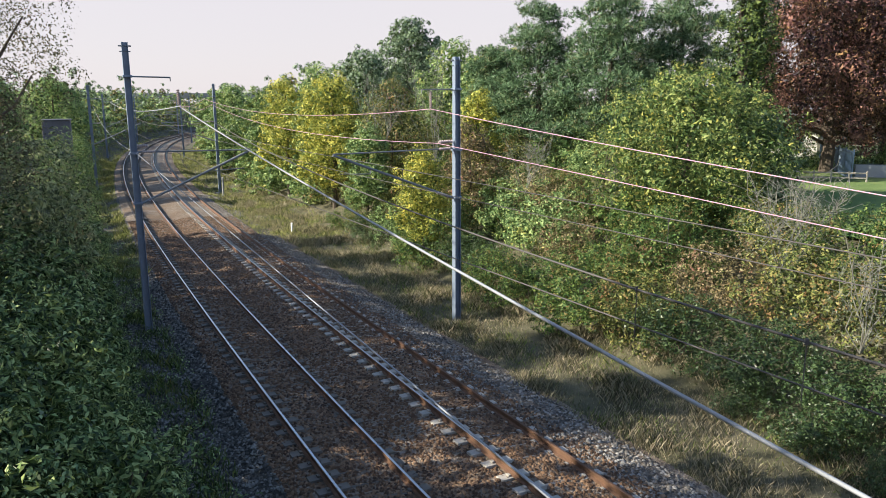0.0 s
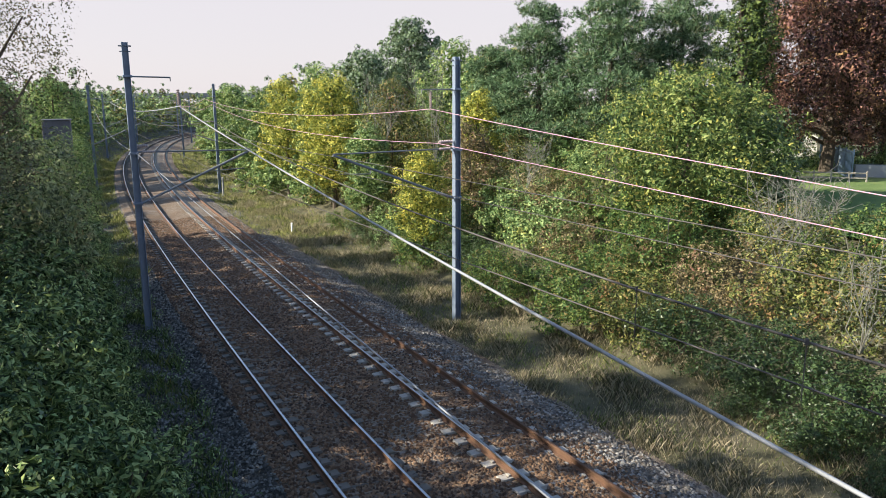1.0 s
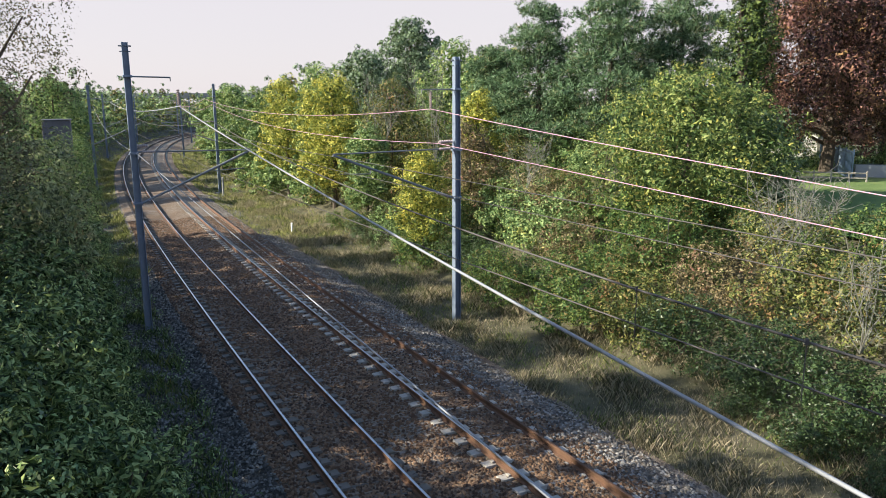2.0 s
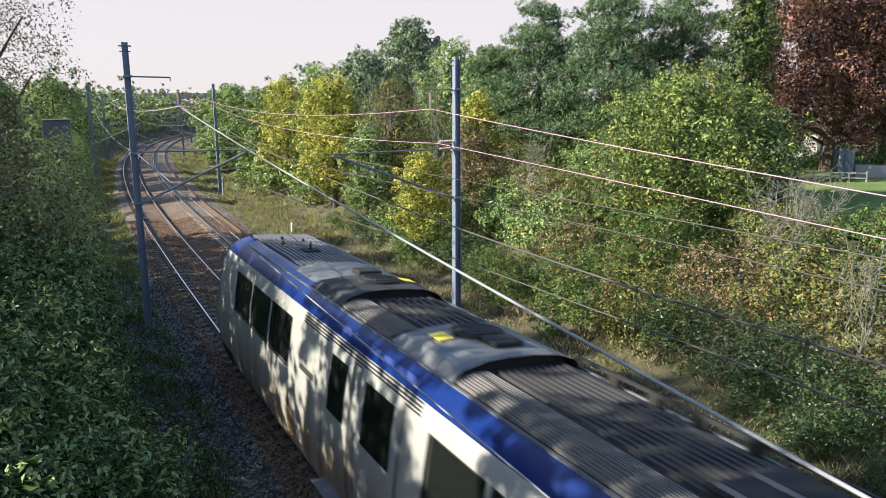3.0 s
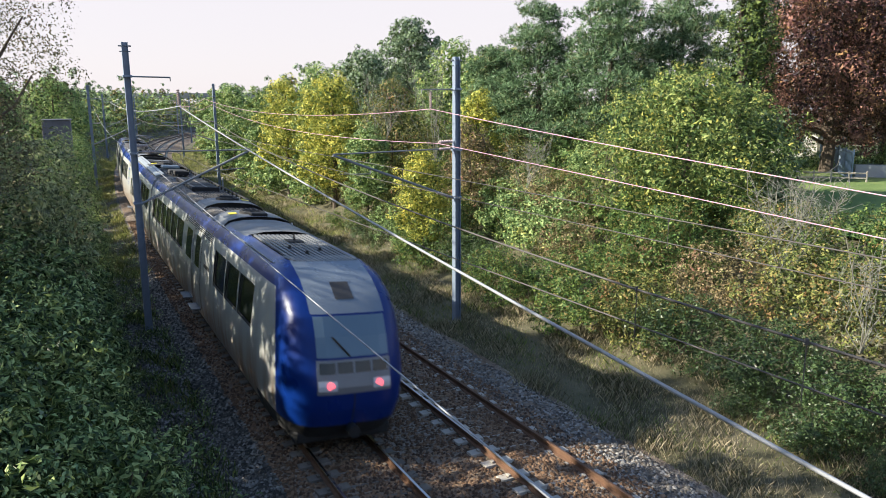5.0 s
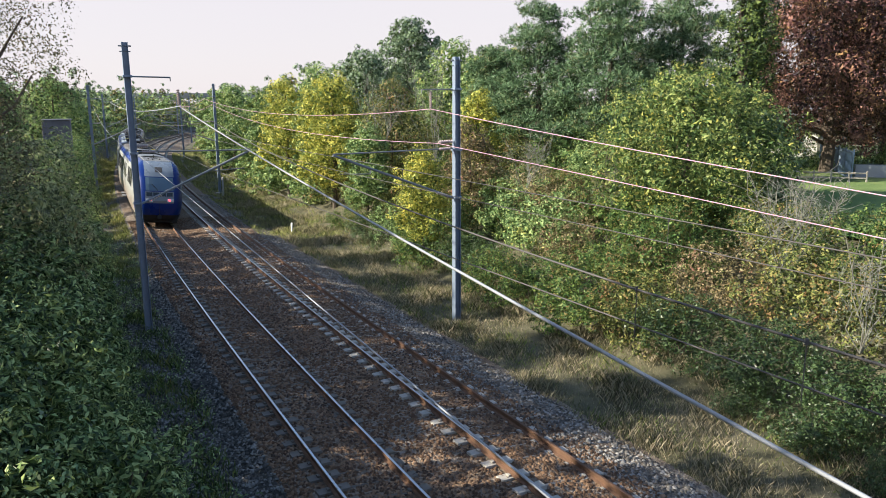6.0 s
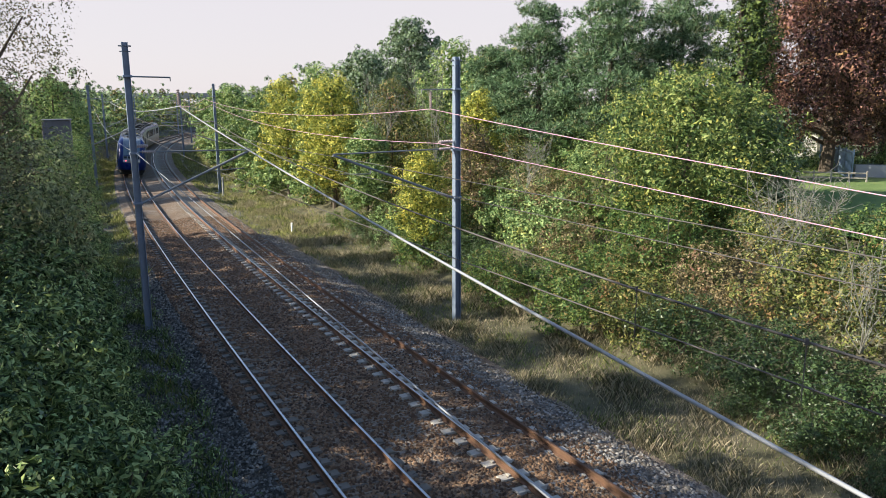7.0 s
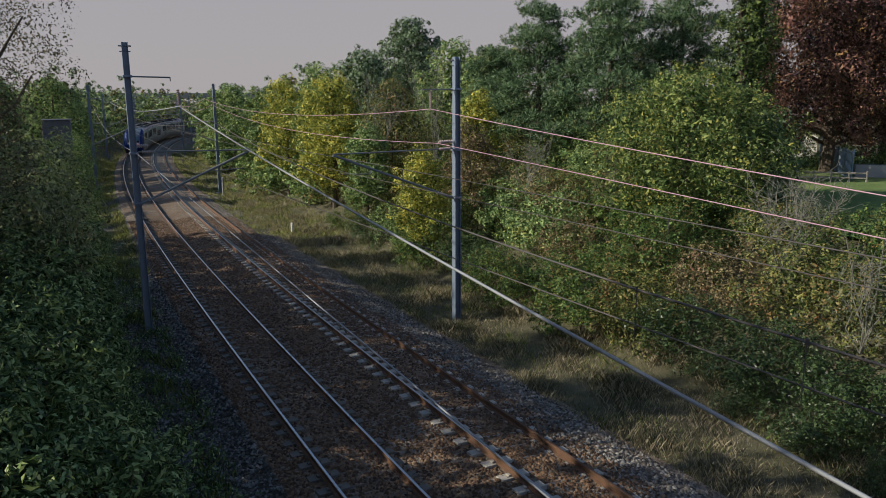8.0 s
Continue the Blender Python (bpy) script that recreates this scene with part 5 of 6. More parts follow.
for i, (s, o, k) in enumerate(far_spots):
    x, y, a = at(s, o)
    m = pose(x, y, float(ground_z(s, o)) - 0.3, 0, 0, PLANT.uniform(0, 360)) @ Matrix.Scale(k, 4)
    src = FAR[i % 3]
    if i < 3:
        src.matrix_basis = pose(x, y, float(ground_z(s, o)) - 0.3)
    else:
        copy_thing(src, m)
for i in range(40):
    x, y = -190 + i * 8.5, 285 + 25 * math.sin(i * 1.7)
    copy_thing(FAR[i % 3], pose(x, y, 2, 0, 0, i * 50) @ Matrix.Scale(PLANT.uniform(1.1, 1.5), 4))
for i in range(10):
    copy_thing(FAR[i % 3], pose(24 + i * 7 + PLANT.uniform(-2, 2), 70 + (i % 3) * 5, 3, 0, 0, i * 70) @ Matrix.Scale(PLANT.uniform(1.0, 1.4), 4))

# ---- hedge and wood of the left-hand bank
G_HEDGE = "hedge shrubs of the bank"
L_HEDGE = "dense dark green hedge shrub in the shade"
M["leaf_tangle"] = foliage("brownish_tangled_leaves", (0.08, 0.095, 0.05), (0.19, 0.21, 0.10), (0.34, 0.36, 0.18), (0.3, 0.2, 0.1), 0.1)
HEDGE = [shrub(M["leaf_hedge"], 3.8, 3.8, 2.6, 8200, 0.138, L_HEDGE, G_HEDGE, gaps=0.5, spread=0.15, slim=0.3, corners=4),
         shrub(M["leaf_hedge"], 3.6, 4.2, 2.8, 8200, 0.138, L_HEDGE, G_HEDGE, gaps=0.5, spread=0.15, slim=0.3, corners=4),
         shrub(M["leaf_tangle"], 4.2, 4.2, 6.6, 11000, 0.14, "tall brownish green tangled hedge shrub beside the track", G_HEDGE, gaps=0.45, spread=0.2, slim=0.42),
         shrub(M["leaf_wood"], 4.4, 4.0, 6.2, 11000, 0.14, "tall green hedge shrub with yellowing tips", G_HEDGE, gaps=0.5, spread=0.22, slim=0.45)]
hedge_spots = [(61.0, -7.0, 0.62, 3), (57.0, -7.4, 0.55, 3)]
s = 0.5
while s < 30:
    hedge_spots.append((s, -6.35 + PLANT.uniform(-0.2, 0.2) - (0.35 if s < 9 else 0), PLANT.uniform(0.5, 0.66), int(PLANT.random() * 2)))
    s += 1.7
s = 1.0
while s < 20:
    hedge_spots.append((s, -8.0 + PLANT.uniform(-0.3, 0.2), 0.85 + 0.03 * s + PLANT.uniform(-0.05, 0.1), int(PLANT.random() * 2)))
    s += 2.0
s = 3.0
while s < 18:
    hedge_spots.append((s, -10.6, 1.25 + PLANT.uniform(-0.1, 0.1), int(PLANT.random() * 2)))
    s += 2.8
s = 17.0
while s < 88:
    k = PLANT.uniform(0.95, 1.15) + (0.08 if s > 40 else 0)
    hedge_spots.append((s, -7.6 + PLANT.uniform(-0.25, 0.25), 0.5 if 27 < s < 69 else k * (0.72 if s >= 54 else 1.0), 2 + int(PLANT.random() * 0.5 + (s > 27))))
    s += 3.0 if s < 45 else 4.2
s = 30.0
while s < 88:
    hedge_spots.append((s, -6.0, PLANT.uniform(0.55, 0.75), int(PLANT.random() * 2)))
    s += 3.4
used = set()
for s, o, k, kind in hedge_spots:
    x, y, a = at(s, o)
    z = float(ground_z(s, o)) - 0.35
    if kind not in used:
        used.add(kind)
        HEDGE[kind].matrix_basis = pose(x, y, z)
    else:
        copy_thing(HEDGE[kind], pose(x, y, z, 0, 0, PLANT.uniform(0, 360)) @ Matrix.Scale(k, 4))
# an overhanging tree with thin brownish foliage
M["leaf_thin"] = foliage("thin_brownish_leaves", (0.05, 0.045, 0.03), (0.09, 0.075, 0.05), (0.13, 0.11, 0.07), (0.16, 0.09, 0.06), 0.4, 0.2)
x, y, a = at(13.0, -8.6)
tree(x, y, float(ground_z(13.0, -8.6)), 12.2, 4.8, M["leaf_thin"], 11000, 0.115, "thin tree with sparse brownish leaves overhanging the hedge", 0.12, 0.38, gaps=0.9, cluster=14, spread=0.2, group="trees behind the hedge", count=16, inner=0.1, core=1.0, dense=2.8, fine=0.58, limbs=25)
# unseen trees, added to throw dappled shade over track, train and verge
for i, (s, o, top, w) in enumerate(((-24, -15, 12.5, 6.4), (-17, -15, 12.8, 6.4), (-10, -15.5, 13.2, 6.6), (-3.5, -15, 13.5, 6.6), (3, -15, 13.9, 7.0), (9.5, -15, 14.1, 6.8), (16, -15, 12.8, 6.0), (21, -15.5, 13.2, 6.6), (26, -15.5, 13.4, 6.8), (31, -15.5, 13.4, 6.8), (36, -16, 13.4, 6.6), (41, -16, 13.0, 6.4))):
    x, y, a = at(s, o)
    z = float(ground_z(s, o))
    tree(x, y, z, top, w, M["leaf_wood"], 7500, 0.29, "unseen leafy tree added behind the hedge to cast shade", 0.18, 0.1, group="trees behind the hedge", gaps=0.65, dense=1.05, fine=1.0, inner=0.1, cluster=22)


def dead_bush(x, y, z, h, w, label, n=9):
    """Bare bleached branches forking upwards."""
    ob = thing("dead_shrub", pose(x, y, z), label, "shrub", "bare shrubs of the bank")
    for i in range(n):
        a = PLANT.uniform(0, 6.28)
        tip = Vector((math.cos(a) * w * PLANT.uniform(0.3, 0.6), math.sin(a) * w * PLANT.uniform(0.3, 0.6), h * PLANT.uniform(0.6, 1.05)))
        bm = branch(bmesh.new(), (0, 0, -0.3), tip, 0.015, 0.006, 0.2, 4, 5)
        for k in range(12):
            t = PLANT.uniform(0.35, 1.0)
            p = tip * t
            q = p + Vector((PLANT.gauss(0, 0.28), PLANT.gauss(0, 0.28), PLANT.uniform(0.1, 0.5))) * (w / 2.4)
            branch(bm, p, q, 0.009, 0.004, 0.2, 2, 4)
        part("branch", bm, M["dead_wood"], ob)
    c = new("crown", crown_mesh("crown", heap_lobes(w * 1.1, w * 1.1, h * 0.95), 2600, 0.12, M["lichen"], 0.2, 0.14, 0.8, floor=0.0, inner=0.0))
    c.parent = ob
    return ob


dead_bush(10.3, 21.8, 2.6, 2.7, 2.9, "bleached bare branches of a dead shrub", 12)
dead_bush(11.4, 22.6, 2.8, 2.2, 2.4, "bleached bare branches of a dead shrub", 9)
dead_bush(10.4, 17.4, 1.6, 2.7, 1.6, "grey bare shrub with upright twigs", 9)
dead_bush(3.8, 33.8, 3.6, 2.6, 2.4, "pale dry twigs above the thicket", 9)
dead_bush(-3.6, 44.6, 4.8, 4.4, 3.6, "bare upright stems among green trees", 12)
dead_bush(-0.4, 38.2, 4.4, 5.0, 2.6, "bare grey stems behind the mast", 10)
dead_bush(7.2, 30.8, 3.2, 2.0, 2.2, "pale dry twigs above the thicket", 8)
# unseen second row left of the hedge, added behind the shade-casting trees
for i in range(7):
    s, o = -16 + i * 8.0, -20.5
    x, y, a = at(s, o)
    copy_thing(FAR[i % 3], pose(x, y, float(ground_z(s, o)) - 0.3, 0, 0, i * 77) @ Matrix.Scale(0.95, 4))
for x, y, k in ((22.0, 42.5, 0.8), (24.2, 43.4, 0.9), (26.4, 42.6, 0.8), (28.8, 43.6, 0.9), (31, 43, 0.9)):
    copy_thing(KINDS["dark"], pose(x, y, 3.2, 0, 0, x * 40) @ Matrix.Scale(k, 4))
for s, o, top, w in ((77, -8.4, 10.6, 6.4), (60, -11.6, 9.6, 4.4), (86, -8.2, 10.2, 6.0), (71, -12.5, 10.4, 6.0)):
    x, y, a = at(s, o)
    tree(x, y, 1.0, top, w, M["leaf_wood"], 9000, 0.24, "round green tree above the hedge", 0.16, 0.1, group="trees behind the hedge", gaps=0.3)
# ---------------------------------------------------------------- grass and loose stones
def blades(name, count, s_rng, o_rng, height, mats, seed, clump=0.5, wide=1.0, bed=None):
    r = np.random.default_rng(seed)
    s, o = r.uniform(*s_rng, count), r.uniform(*o_rng, count)
    dens = np.array([noise.noise((a * clump, b * clump * 1.6, seed)) for a, b in zip(s, o)])
    ok = dens + r.uniform(-0.5, 0.5, count) > -0.3
    s, o, dens = s[ok], o[ok], dens[ok]
    n = len(s)
    x, y, a = np.interp(s, _s, _x), np.interp(s, _s, _y), np.interp(s, _s, _a)
    x, y = x + np.cos(a) * o, y + np.sin(a) * o
    z = (ground_z(s, o) + unevenness(x, y, o) if bed is None else np.interp(o, *bed)) - 0.03
    h = height * r.uniform(0.3, 1.2, n) * (0.7 + np.clip(dens, -0.3, 0.6))
    t, lean = r.uniform(0, 6.28, n), r.uniform(0.05, 0.75, n) * h
    w = r.uniform(0.002, 0.005, n) * wide
    base = np.stack([x, y, z], 1)
    side = np.stack([np.cos(t + 1.57) * w, np.sin(t + 1.57) * w, np.zeros(n)], 1)
    bend = np.stack([np.cos(t) * lean * 0.35, np.sin(t) * lean * 0.35, h * 0.62], 1)
    tip = np.stack([np.cos(t) * lean, np.sin(t) * lean, h], 1)
    co = np.stack([base - side, base + side, base + bend * 0.8 + side, base + tip], 1).reshape(-1, 3)
    me = bpy.data.meshes.new(name)
    me.vertices.add(4 * n)
    me.vertices.foreach_set("co", co.astype(np.float32).ravel())
    me.loops.add(4 * n)
    me.loops.foreach_set("vertex_index", np.arange(4 * n, dtype=np.int32))
    me.polygons.add(n)
    me.polygons.foreach_set("loop_start", np.arange(0, 4 * n, 4, dtype=np.int32))
    me.materials.append(mats)
    me.update(calc_edges=True)
    return me


BED_LEFT = ([-5.7, -5.2, -4.35, -3.75, -3.35], [-0.04, -0.29, -0.44, -0.34, -0.16])
M["grass_dry"] = foliage("dry_grass", (0.11, 0.093, 0.06), (0.25, 0.208, 0.142), (0.40, 0.335, 0.24), (0.10, 0.12, 0.05), 0.1, 0.3)
M["grass_green"] = foliage("green_grass", (0.045, 0.075, 0.018), (0.10, 0.145, 0.035), (0.19, 0.23, 0.07), (0.2, 0.16, 0.06), 0.2, 0.25)
tagged(new("dry_grass", blades("dry_grass", 125000, (-2, 60), (4.4, 9.4), 0.32, M["grass_dry"], 3)), "tall straw-coloured dry grass on the verge", "grass", kind="stuff")
tagged(new("green_grass", blades("green_grass", 34000, (-2, 60), (4.1, 9.0), 0.24, M["grass_green"], 9, 0.35)), "patches of green grass on the verge", "grass", kind="stuff")
tagged(new("weeds", blades("weeds", 20000, (-2, 34), (-6.3, -3.9), 0.32, M["grass_green"], 12, 0.9, 2.4, BED_LEFT)), "low weeds and grass at the hedge foot", "grass", kind="stuff")

def ground_leaves(count):
    """Low broad-leaved weeds, thinning out from the hedge over the gravel."""
    s = RNG.uniform(-1, 40, count)
    o = -5.6 + 1.9 * RNG.random(count) ** 1.6
    pick = np.array([noise.noise((a * 0.9, b * 1.2, 7)) for a, b in zip(s, o)]) + RNG.uniform(-0.25, 0.25, count) > -0.02
    s, o = s[pick], o[pick]
    x, y, a = np.interp(s, _s, _x), np.interp(s, _s, _y), np.interp(s, _s, _a)
    z = np.interp(o, *BED_LEFT) + RNG.uniform(0.02, 0.22, len(s))
    return leaf_mesh("broad_weeds", np.stack([x + np.cos(a) * o, y + np.sin(a) * o, z], 1), 0.10, M["leaf_hedge"], None, 0.9, 0.35, 4)


tagged(new("broad_weeds", ground_leaves(16000)), "low broad-leaved weeds spreading over the gravel", "weeds", kind="stuff")
M["grass_pale"] = foliage("yellow_green_grass", (0.09, 0.10, 0.03), (0.22, 0.23, 0.075), (0.38, 0.37, 0.14), (0.3, 0.25, 0.12), 0.2, 0.3)
tagged(new("pale_grass", blades("pale_grass", 32000, (30, 110), (-5.8, -3.5), 0.34, M["grass_pale"], 17, 0.3, 3.0, BED_LEFT)), "yellow-green grass between the track and the hedge", "grass", kind="stuff")
tagged(new("path_grass", blades("path_grass", 15000, (62, 210), (-6.9, -3.5), 0.4, M["grass_pale"], 8, wide=5.0, bed=([-6.9, -6.3, -5.7, -5.2, -4.35, -3.75, -3.35], [0.55, 0.25, -0.04, -0.29, -0.44, -0.34, -0.16]))), "grass over the far gravel path", "grass", kind="stuff")
tagged(new("edge_grass", blades("edge_grass", 12000, (38, 120), (3.5, 4.6), 0.3, M["grass_pale"], 6, wide=3.0, bed=([3.5, 4.9], [-0.26, -0.56]))), "pale grass creeping over the ballast shoulder", "grass", kind="stuff")
tagged(new("far_grass", blades("far_grass", 30000, (36, 130), (4.3, 9.0), 0.4, M["grass_pale"], 5, wide=3.0)), "pale yellow-green grass along the far verge", "grass", kind="stuff")


def stones(count, s_rng, o_rng, seed, size, mat):
    """Loose ballast stones, rough eight-sided lumps lying on the bed."""
    r = np.random.default_rng(seed)
    s, o = s_rng[0] + (s_rng[1] - s_rng[0]) * r.random(count) ** 1.5, r.uniform(*o_rng, count)
    sec_o = [-5.7, -5.2, -4.35, -3.75, -3.35, -2.9, -1.73, -0.55, 0.0, 0.6, 1.73, 2.95, 3.5, 4.9, 5.1]
    sec_z = [-0.04, -0.29, -0.44, -0.34, -0.2 + CANT * 0.6, -0.21 + CANT, -0.185 + CANT * 0.5, -0.21, -0.15, -0.215 + CANT, -0.19 + CANT * 0.5, -0.215, -0.26, -0.56, -0.56]
    rail_near = np.min([np.abs(o - q) for q in (-2.4825, -0.9775, 0.9775, 2.4825)], 0)
    ok = rail_near > 0.1
    s, o = s[ok], o[ok]
    n = len(s)
    x, y, a = np.interp(s, _s, _x), np.interp(s, _s, _y), np.interp(s, _s, _a)
    c = np.stack([x + np.cos(a) * o, y + np.sin(a) * o, np.interp(o, sec_o, sec_z) + r.uniform(-0.01, 0.02, n)], 1)
    turn = r.uniform(0, 6.28, n)
    u = np.stack([np.cos(turn), np.sin(turn), r.uniform(-0.3, 0.3, n)], 1) * (size * r.uniform(0.7, 1.5, n))[:, None]
    v = np.stack([-np.sin(turn), np.cos(turn), r.uniform(-0.3, 0.3, n)], 1) * (size * r.uniform(0.6, 1.2, n))[:, None]
    w = np.stack([r.uniform(-0.3, 0.3, n), r.uniform(-0.3, 0.3, n), np.ones(n)], 1) * (size * r.uniform(0.7, 1.5, n))[:, None]
    k = lambda: r.uniform(0.25, 0.7, n)[:, None]
    six = np.stack([c - u - v, c + u - v * 0.8, c + u * 0.9 + v, c - u * 0.8 + v, c + w - u * k(), c + w * 0.85 + u * k()], 1)
    tri = np.array([(0, 1, 5), (0, 5, 4), (1, 2, 5), (2, 3, 4), (2, 4, 5), (3, 0, 4)])
    idx = (np.arange(n)[:, None, None] * 6 + tri).reshape(-1)
    me = bpy.data.meshes.new("ballast_stones")
    me.vertices.add(6 * n)
    me.vertices.foreach_set("co", six.astype(np.float32).ravel())
    me.loops.add(len(idx))
    me.loops.foreach_set("vertex_index", idx.astype(np.int32))
    me.polygons.add(6 * n)
    me.polygons.foreach_set("loop_start", np.arange(0, 18 * n, 3, dtype=np.int32))
    me.materials.append(mat)
    me.update(calc_edges=True)
    return me


tagged(new("ballast_stones", stones(56000, (-1, 46), (-3.3, 3.4), 21, 0.038, M["stone_brown"])), "loose crushed rust-brown ballast stones between the rails", "ballast", kind="stuff")

tagged(new("cess_stones", stones(20000, (-1, 42), (-5.6, -3.3), 23, 0.036, M["stone_grey"])), "loose dark grey stones beside the track", "gravel", kind="stuff")
M["ballast_pale"] = stone_material("pale_grey_shoulder_stone", (0.03, 0.027, 0.024), (0.13, 0.12, 0.11), (0.33, 0.31, 0.285), (0.09, 0.075, 0.06), 0.4)
tagged(new("shoulder_stones", stones(12000, (-1, 60), (2.85, 4.6), 22, 0.036, M["ballast_pale"])), "paler grey stones on the ballast shoulder", "ballast", kind="stuff")
# ---------------------------------------------------------------- lawn and what stands on it
def lawn_material():
    n = Nodes("mown_lawn")
    big, fine = n.noise(0.5, 4), n.noise(30, 4)
    c = n.ramp(big, (0.3, (0.07, 0.13, 0.03)), (0.55, (0.13, 0.19, 0.05)), (0.75, (0.20, 0.21, 0.08)))
    n.bump(fine, 0.6, 0.03)
    return n.set(Base_Color=n.mix(n.value(fine, 0.4, 0.7, 0, 0.4), c, (0.05, 0.09, 0.02)), Roughness=0.9)


M["lawn"] = lawn_material()


def build_lawn():
    verts, faces, w = [], [], 0
    ss, oo = np.arange(-6, 33, 1.0), np.arange(17.5, 44, 1.0)
    for s in ss:
        for o in oo:
            x, y, a = at(s, o)
            verts.append((x, y, float(ground_z(s, o)) + 0.2 + 0.05 * noise.noise((x * 0.4, y * 0.4, 3))))
    w = len(oo)
    for i in range(len(ss) - 1):
        for j in range(w - 1):
            faces.append((i * w + j, i * w + j + 1, (i + 1) * w + j + 1, (i + 1) * w + j))
    return tagged(new("lawn", mesh_of("lawn", verts, faces, M["lawn"], True)), "sunlit mown lawn above the cutting", "lawn", kind="structure")


build_lawn()
M["fence_wood"] = paint("grey_fence_wood", (0.30, 0.27, 0.23), 0.85, 0, 0.5, (0.12, 0.1, 0.08), 4)
M["fence_mesh"] = paint("blue_grey_fence_steel", (0.20, 0.27, 0.36), 0.5, 0.3, 0.3)
M["render"] = paint("off_white_wall_render", (0.62, 0.60, 0.55), 0.9, 0, 0.35, (0.3, 0.28, 0.25), 1.0)
M["roof_tile"] = paint("grey_slate_roof", (0.12, 0.125, 0.14), 0.7, 0, 0.4)
M["hut"] = paint("dark_weathered_concrete", (0.13, 0.12, 0.14), 0.9, 0, 0.5, (0.07, 0.065, 0.07), 1.2)
M["concrete"] = paint("grey_concrete", (0.30, 0.30, 0.31), 0.9, 0, 0.5, (0.15, 0.14, 0.14), 1.2)


def rail_fence(x0, y0, x1, y1, n, label):
    """Low post-and-rail fence."""
    a, b = Vector((x0, y0, 3.45)), Vector((x1, y1, 3.45))
    f = thing("wooden_fence", pose(x0, y0, 3.45), label, "fence")
    d = b - a
    for i in range(n + 1):
        p = d * (i / n)
        part("post", box((p.x, p.y, 0.25), (0.07, 0.07, 0.7), bevel=0.01), M["fence_wood"], f)
    for z in (0.25, 0.5):
        part("rail", rod((0, 0, z), (d.x, d.y, z), 0.035, 6), M["fence_wood"], f)
    return f


def panel_fence(x0, y0, x1, y1, n, label):
    a, b = Vector((x0, y0, 3.4)), Vector((x1, y1, 3.4))
    f = thing("metal_fence", pose(x0, y0, 3.4), label, "fence")
    d = b - a
    for i in range(n + 1):
        p = d * (i / n)
        part("post", box((p.x, p.y, 0.8), (0.06, 0.06, 1.7)), M["fence_mesh"], f)
    for i in range(n * 7):
        p = d * ((i + 0.5) / (n * 7))
        part("slat", box((p.x, p.y, 0.8), (0.05, 0.05, 1.5)), M["fence_mesh"], f)
    for z in (0.2, 1.45):
        part("rail", rod((0, 0, z), (d.x, d.y, z), 0.025, 6), M["fence_mesh"], f)
    return f


rail_fence(17.2, 37.4, 21.0, 36.2, 5, "low weathered post-and-rail fence on the lawn")
panel_fence(23.6, 46.0, 20.9, 37.4, 5, "blue-grey steel panel fence beside the red tree")
part_wall = tagged(part("low_wall", box((25.0, 37.6, 3.7), (7.0, 0.3, 1.0), Matrix.Rotation(-0.25, 4, "Z"), 0.02), M["concrete"]), "low grey concrete wall behind the red tree", "wall")


def house():
    h = thing("house", pose(24.2, 55.0, 3.2, 0, 0, -20), "off-white rendered house behind the trees", "house")
    part("wall", box((0, 0, 1.2), (6, 6, 2.4)), M["render"], h)
    bm = bmesh.new()
    v = [bm.verts.new(p) for p in ((-3.3, -3.4, 2.4), (3.3, -3.4, 2.4), (3.3, 3.4, 2.4), (-3.3, 3.4, 2.4), (-3.3, 0, 4.2), (3.3, 0, 4.2))]
    for f in ((0, 1, 5, 4), (2, 3, 4, 5), (0, 4, 3), (1, 2, 5), (0, 3, 2, 1)):
        bm.faces.new([v[i] for i in f])
    part("roof", bm, M["roof_tile"], h, "grey pitched roof")
    for x in (-1.7, 1.5):
        w = part("window", box((x, -3.02, 1.6), (1.1, 0.06, 1.2)), M["glass"], h)
        part("sill", box((x, -3.08, 0.95), (1.3, 0.16, 0.06)), M["concrete"], w)


house()


def relay_hut():
    x, y, a = at(67.0, -7.6)
    h = thing("relay_hut", pose(x, y, 3.2, 0, 0, math.degrees(a)), "small dark grey relay hut half hidden by the hedge", "hut")
    part("wall", box((0, 0, 1.3), (2.2, 2.2, 3.2), bevel=0.03), M["hut"], h)
    part("roof", box((0, 0, 2.96), (2.4, 2.4, 0.1), bevel=0.02), M["roof_tile"], h)


relay_hut()


def bare_post(s, o, h, label, mat, r=0.05):
    x, y, a = at(s, o)
    z = float(ground_z(s, o))
    p = thing("marker_post", pose(x, y, z - 0.1), label, "post")
    part("stake", rod((0, 0, 0), (0.02, 0, h), r, 8), mat, p)
    part("cap", rod((0.02, 0, h), (0.02, 0, h + 0.05), r * 1.2, 8, r * 0.5), mat, p)


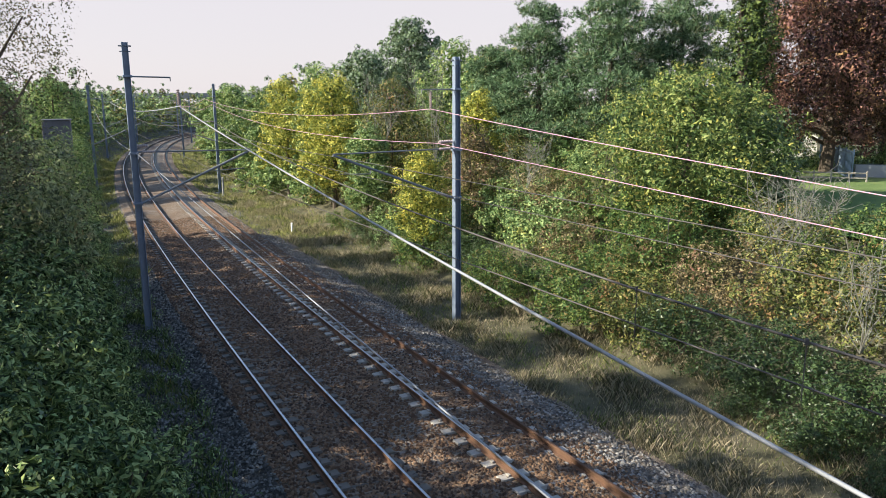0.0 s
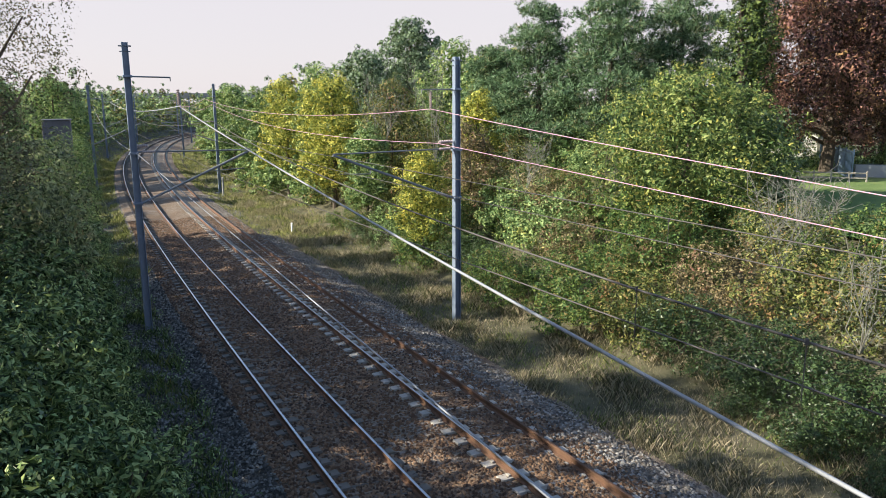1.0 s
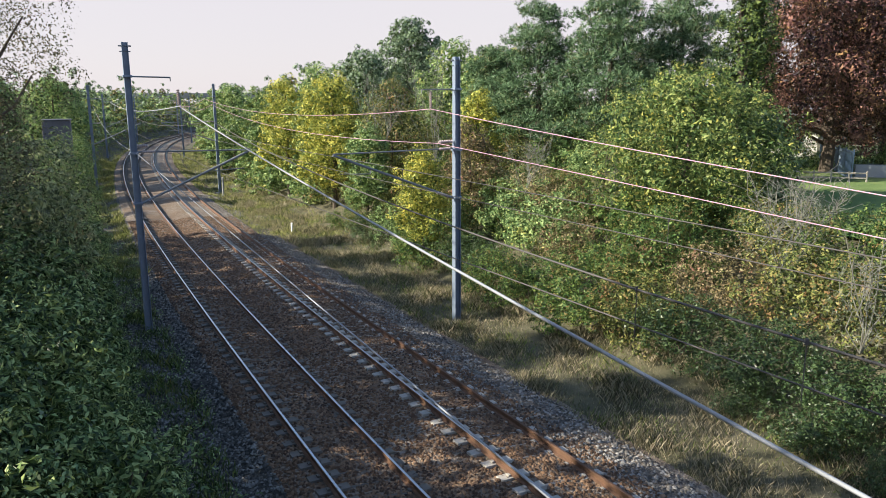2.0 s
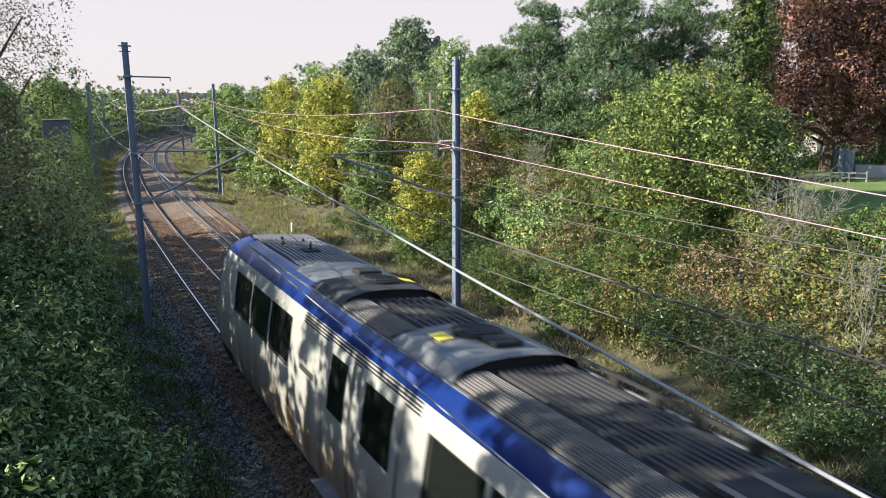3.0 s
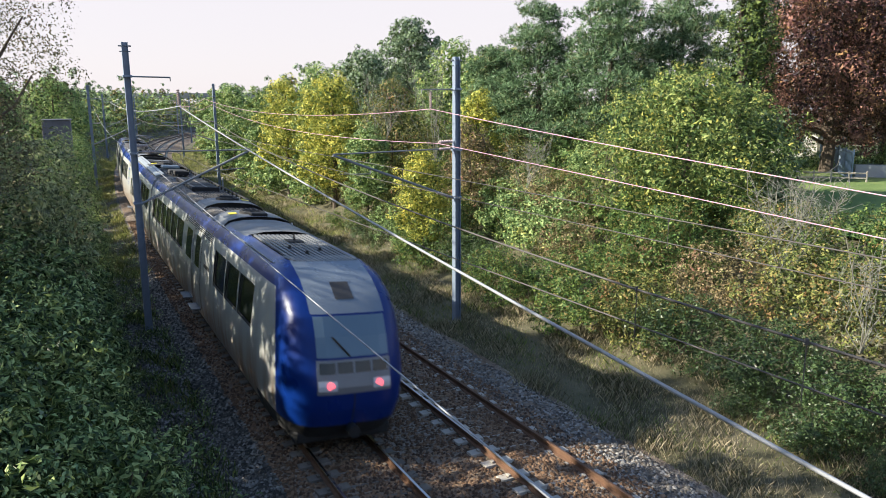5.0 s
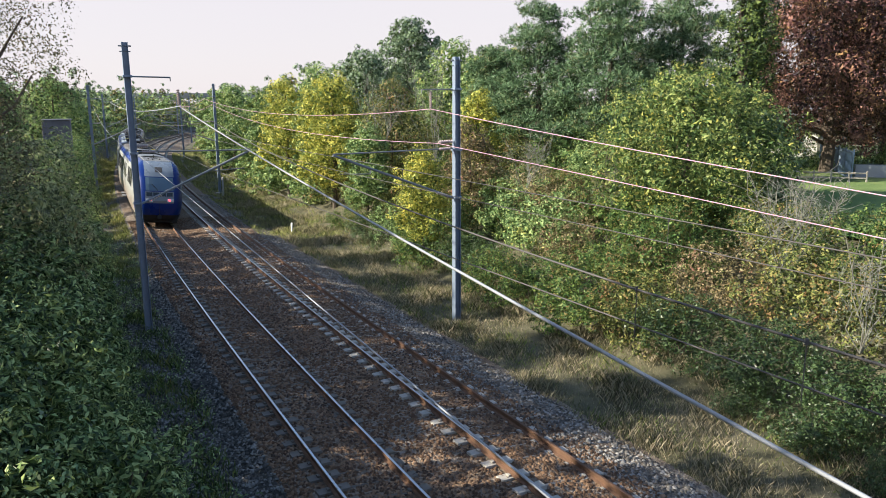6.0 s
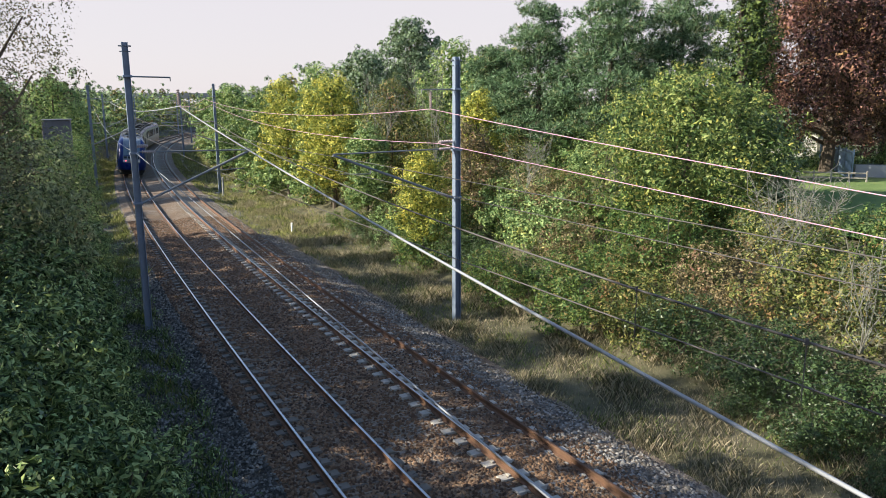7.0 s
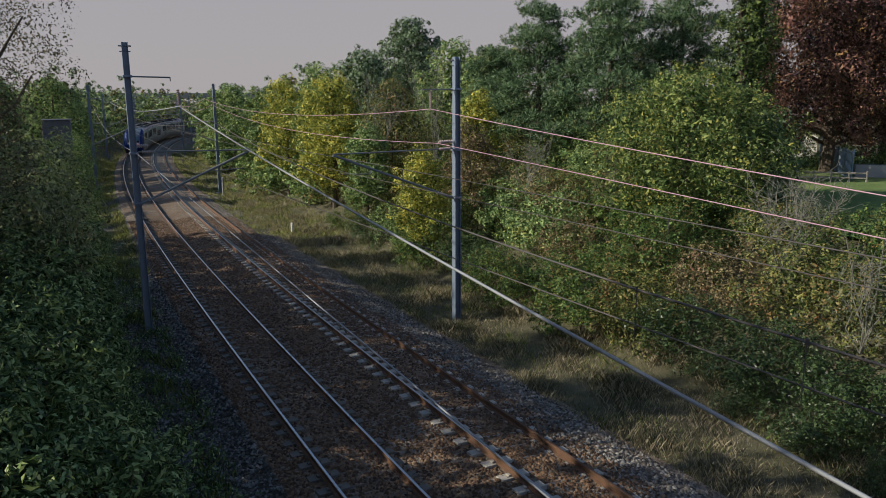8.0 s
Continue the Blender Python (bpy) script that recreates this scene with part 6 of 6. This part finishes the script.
bare_post(39.0, 5.7, 0.75, "white marker post in the sunlit grass", M["white_paint"], 0.07)
bare_post(61.0, 5.2, 1.7, "grey concrete stake beside a mast", M["concrete"], 0.09)
bare_post(62.2, -5.3, 1.5, "dark signal stake beside the track", M["roof_dark"], 0.07)


def far_bridge():
    """Road bridge that closes the line in the distance."""
    x, y, a = at(262, 0)
    b = thing("road_bridge", pose(-76, 246, 0, 0, 0, 12), "distant concrete road bridge over the railway", "bridge")
    part("deck", box((0, 0, 9.4), (60, 6, 1.0), bevel=0.1), M["concrete"], b)
    part("parapet", box((0, -3, 10.2), (60, 0.25, 0.9)), M["concrete"], b)
    for px in (-14, 14):
        part("pier", box((px, 0, 4.2), (1.2, 5, 9.6), bevel=0.1), M["concrete"], b)


far_bridge()
# droppers between messenger and contact wires near the viewer
for o, zc, zm, om, ss in ((-1.73, 5.15, 5.655, -1.73, (-1.9, 0.0)), (1.73, 5.24, 5.66, 1.73, (3.0, 8.0, 13.0))):
    for s in ss:
        d = rod(on_line(s, o, zc), on_line(s, om, zm), 0.005, 5)
        add_box(d, on_line(s, om, zm), (0.025, 0.025, 0.05))
        tagged(part("dropper", d, M["wire_copper"]), "thin dropper clamped between two overhead wires", "dropper", "droppers of the overhead line")
# small clamps and insulators that carry the feeders on the nearest masts
for s, o, z, a0 in ((21.5, -2.8, 7.98, 7.45), (17.5, 4.9, 7.9, 7.3)):
    b = bmesh.new()
    p = on_line(s, o, z)
    add_insulator(b, p, Vector((p.x, p.y, a0)), 8, 0.07)
    tagged(part("suspension_insulator", b, M["insulator"]), "string of pale suspension insulators holding a feeder", "insulator", "feeder insulators")
for s, o, z, s1 in ((21.5, -4.25, 6.1, 0.35), (17.5, 5.75, 6.14, -0.55)):
    b = bmesh.new()
    p, q = on_line(s, o, z), on_line(s, o + s1, z)
    add_insulator(b, p, q, 6, 0.07)
    tagged(part("post_insulator", b, M["insulator"]), "pale post insulator bolted to a mast", "insulator", "feeder insulators")
motions()
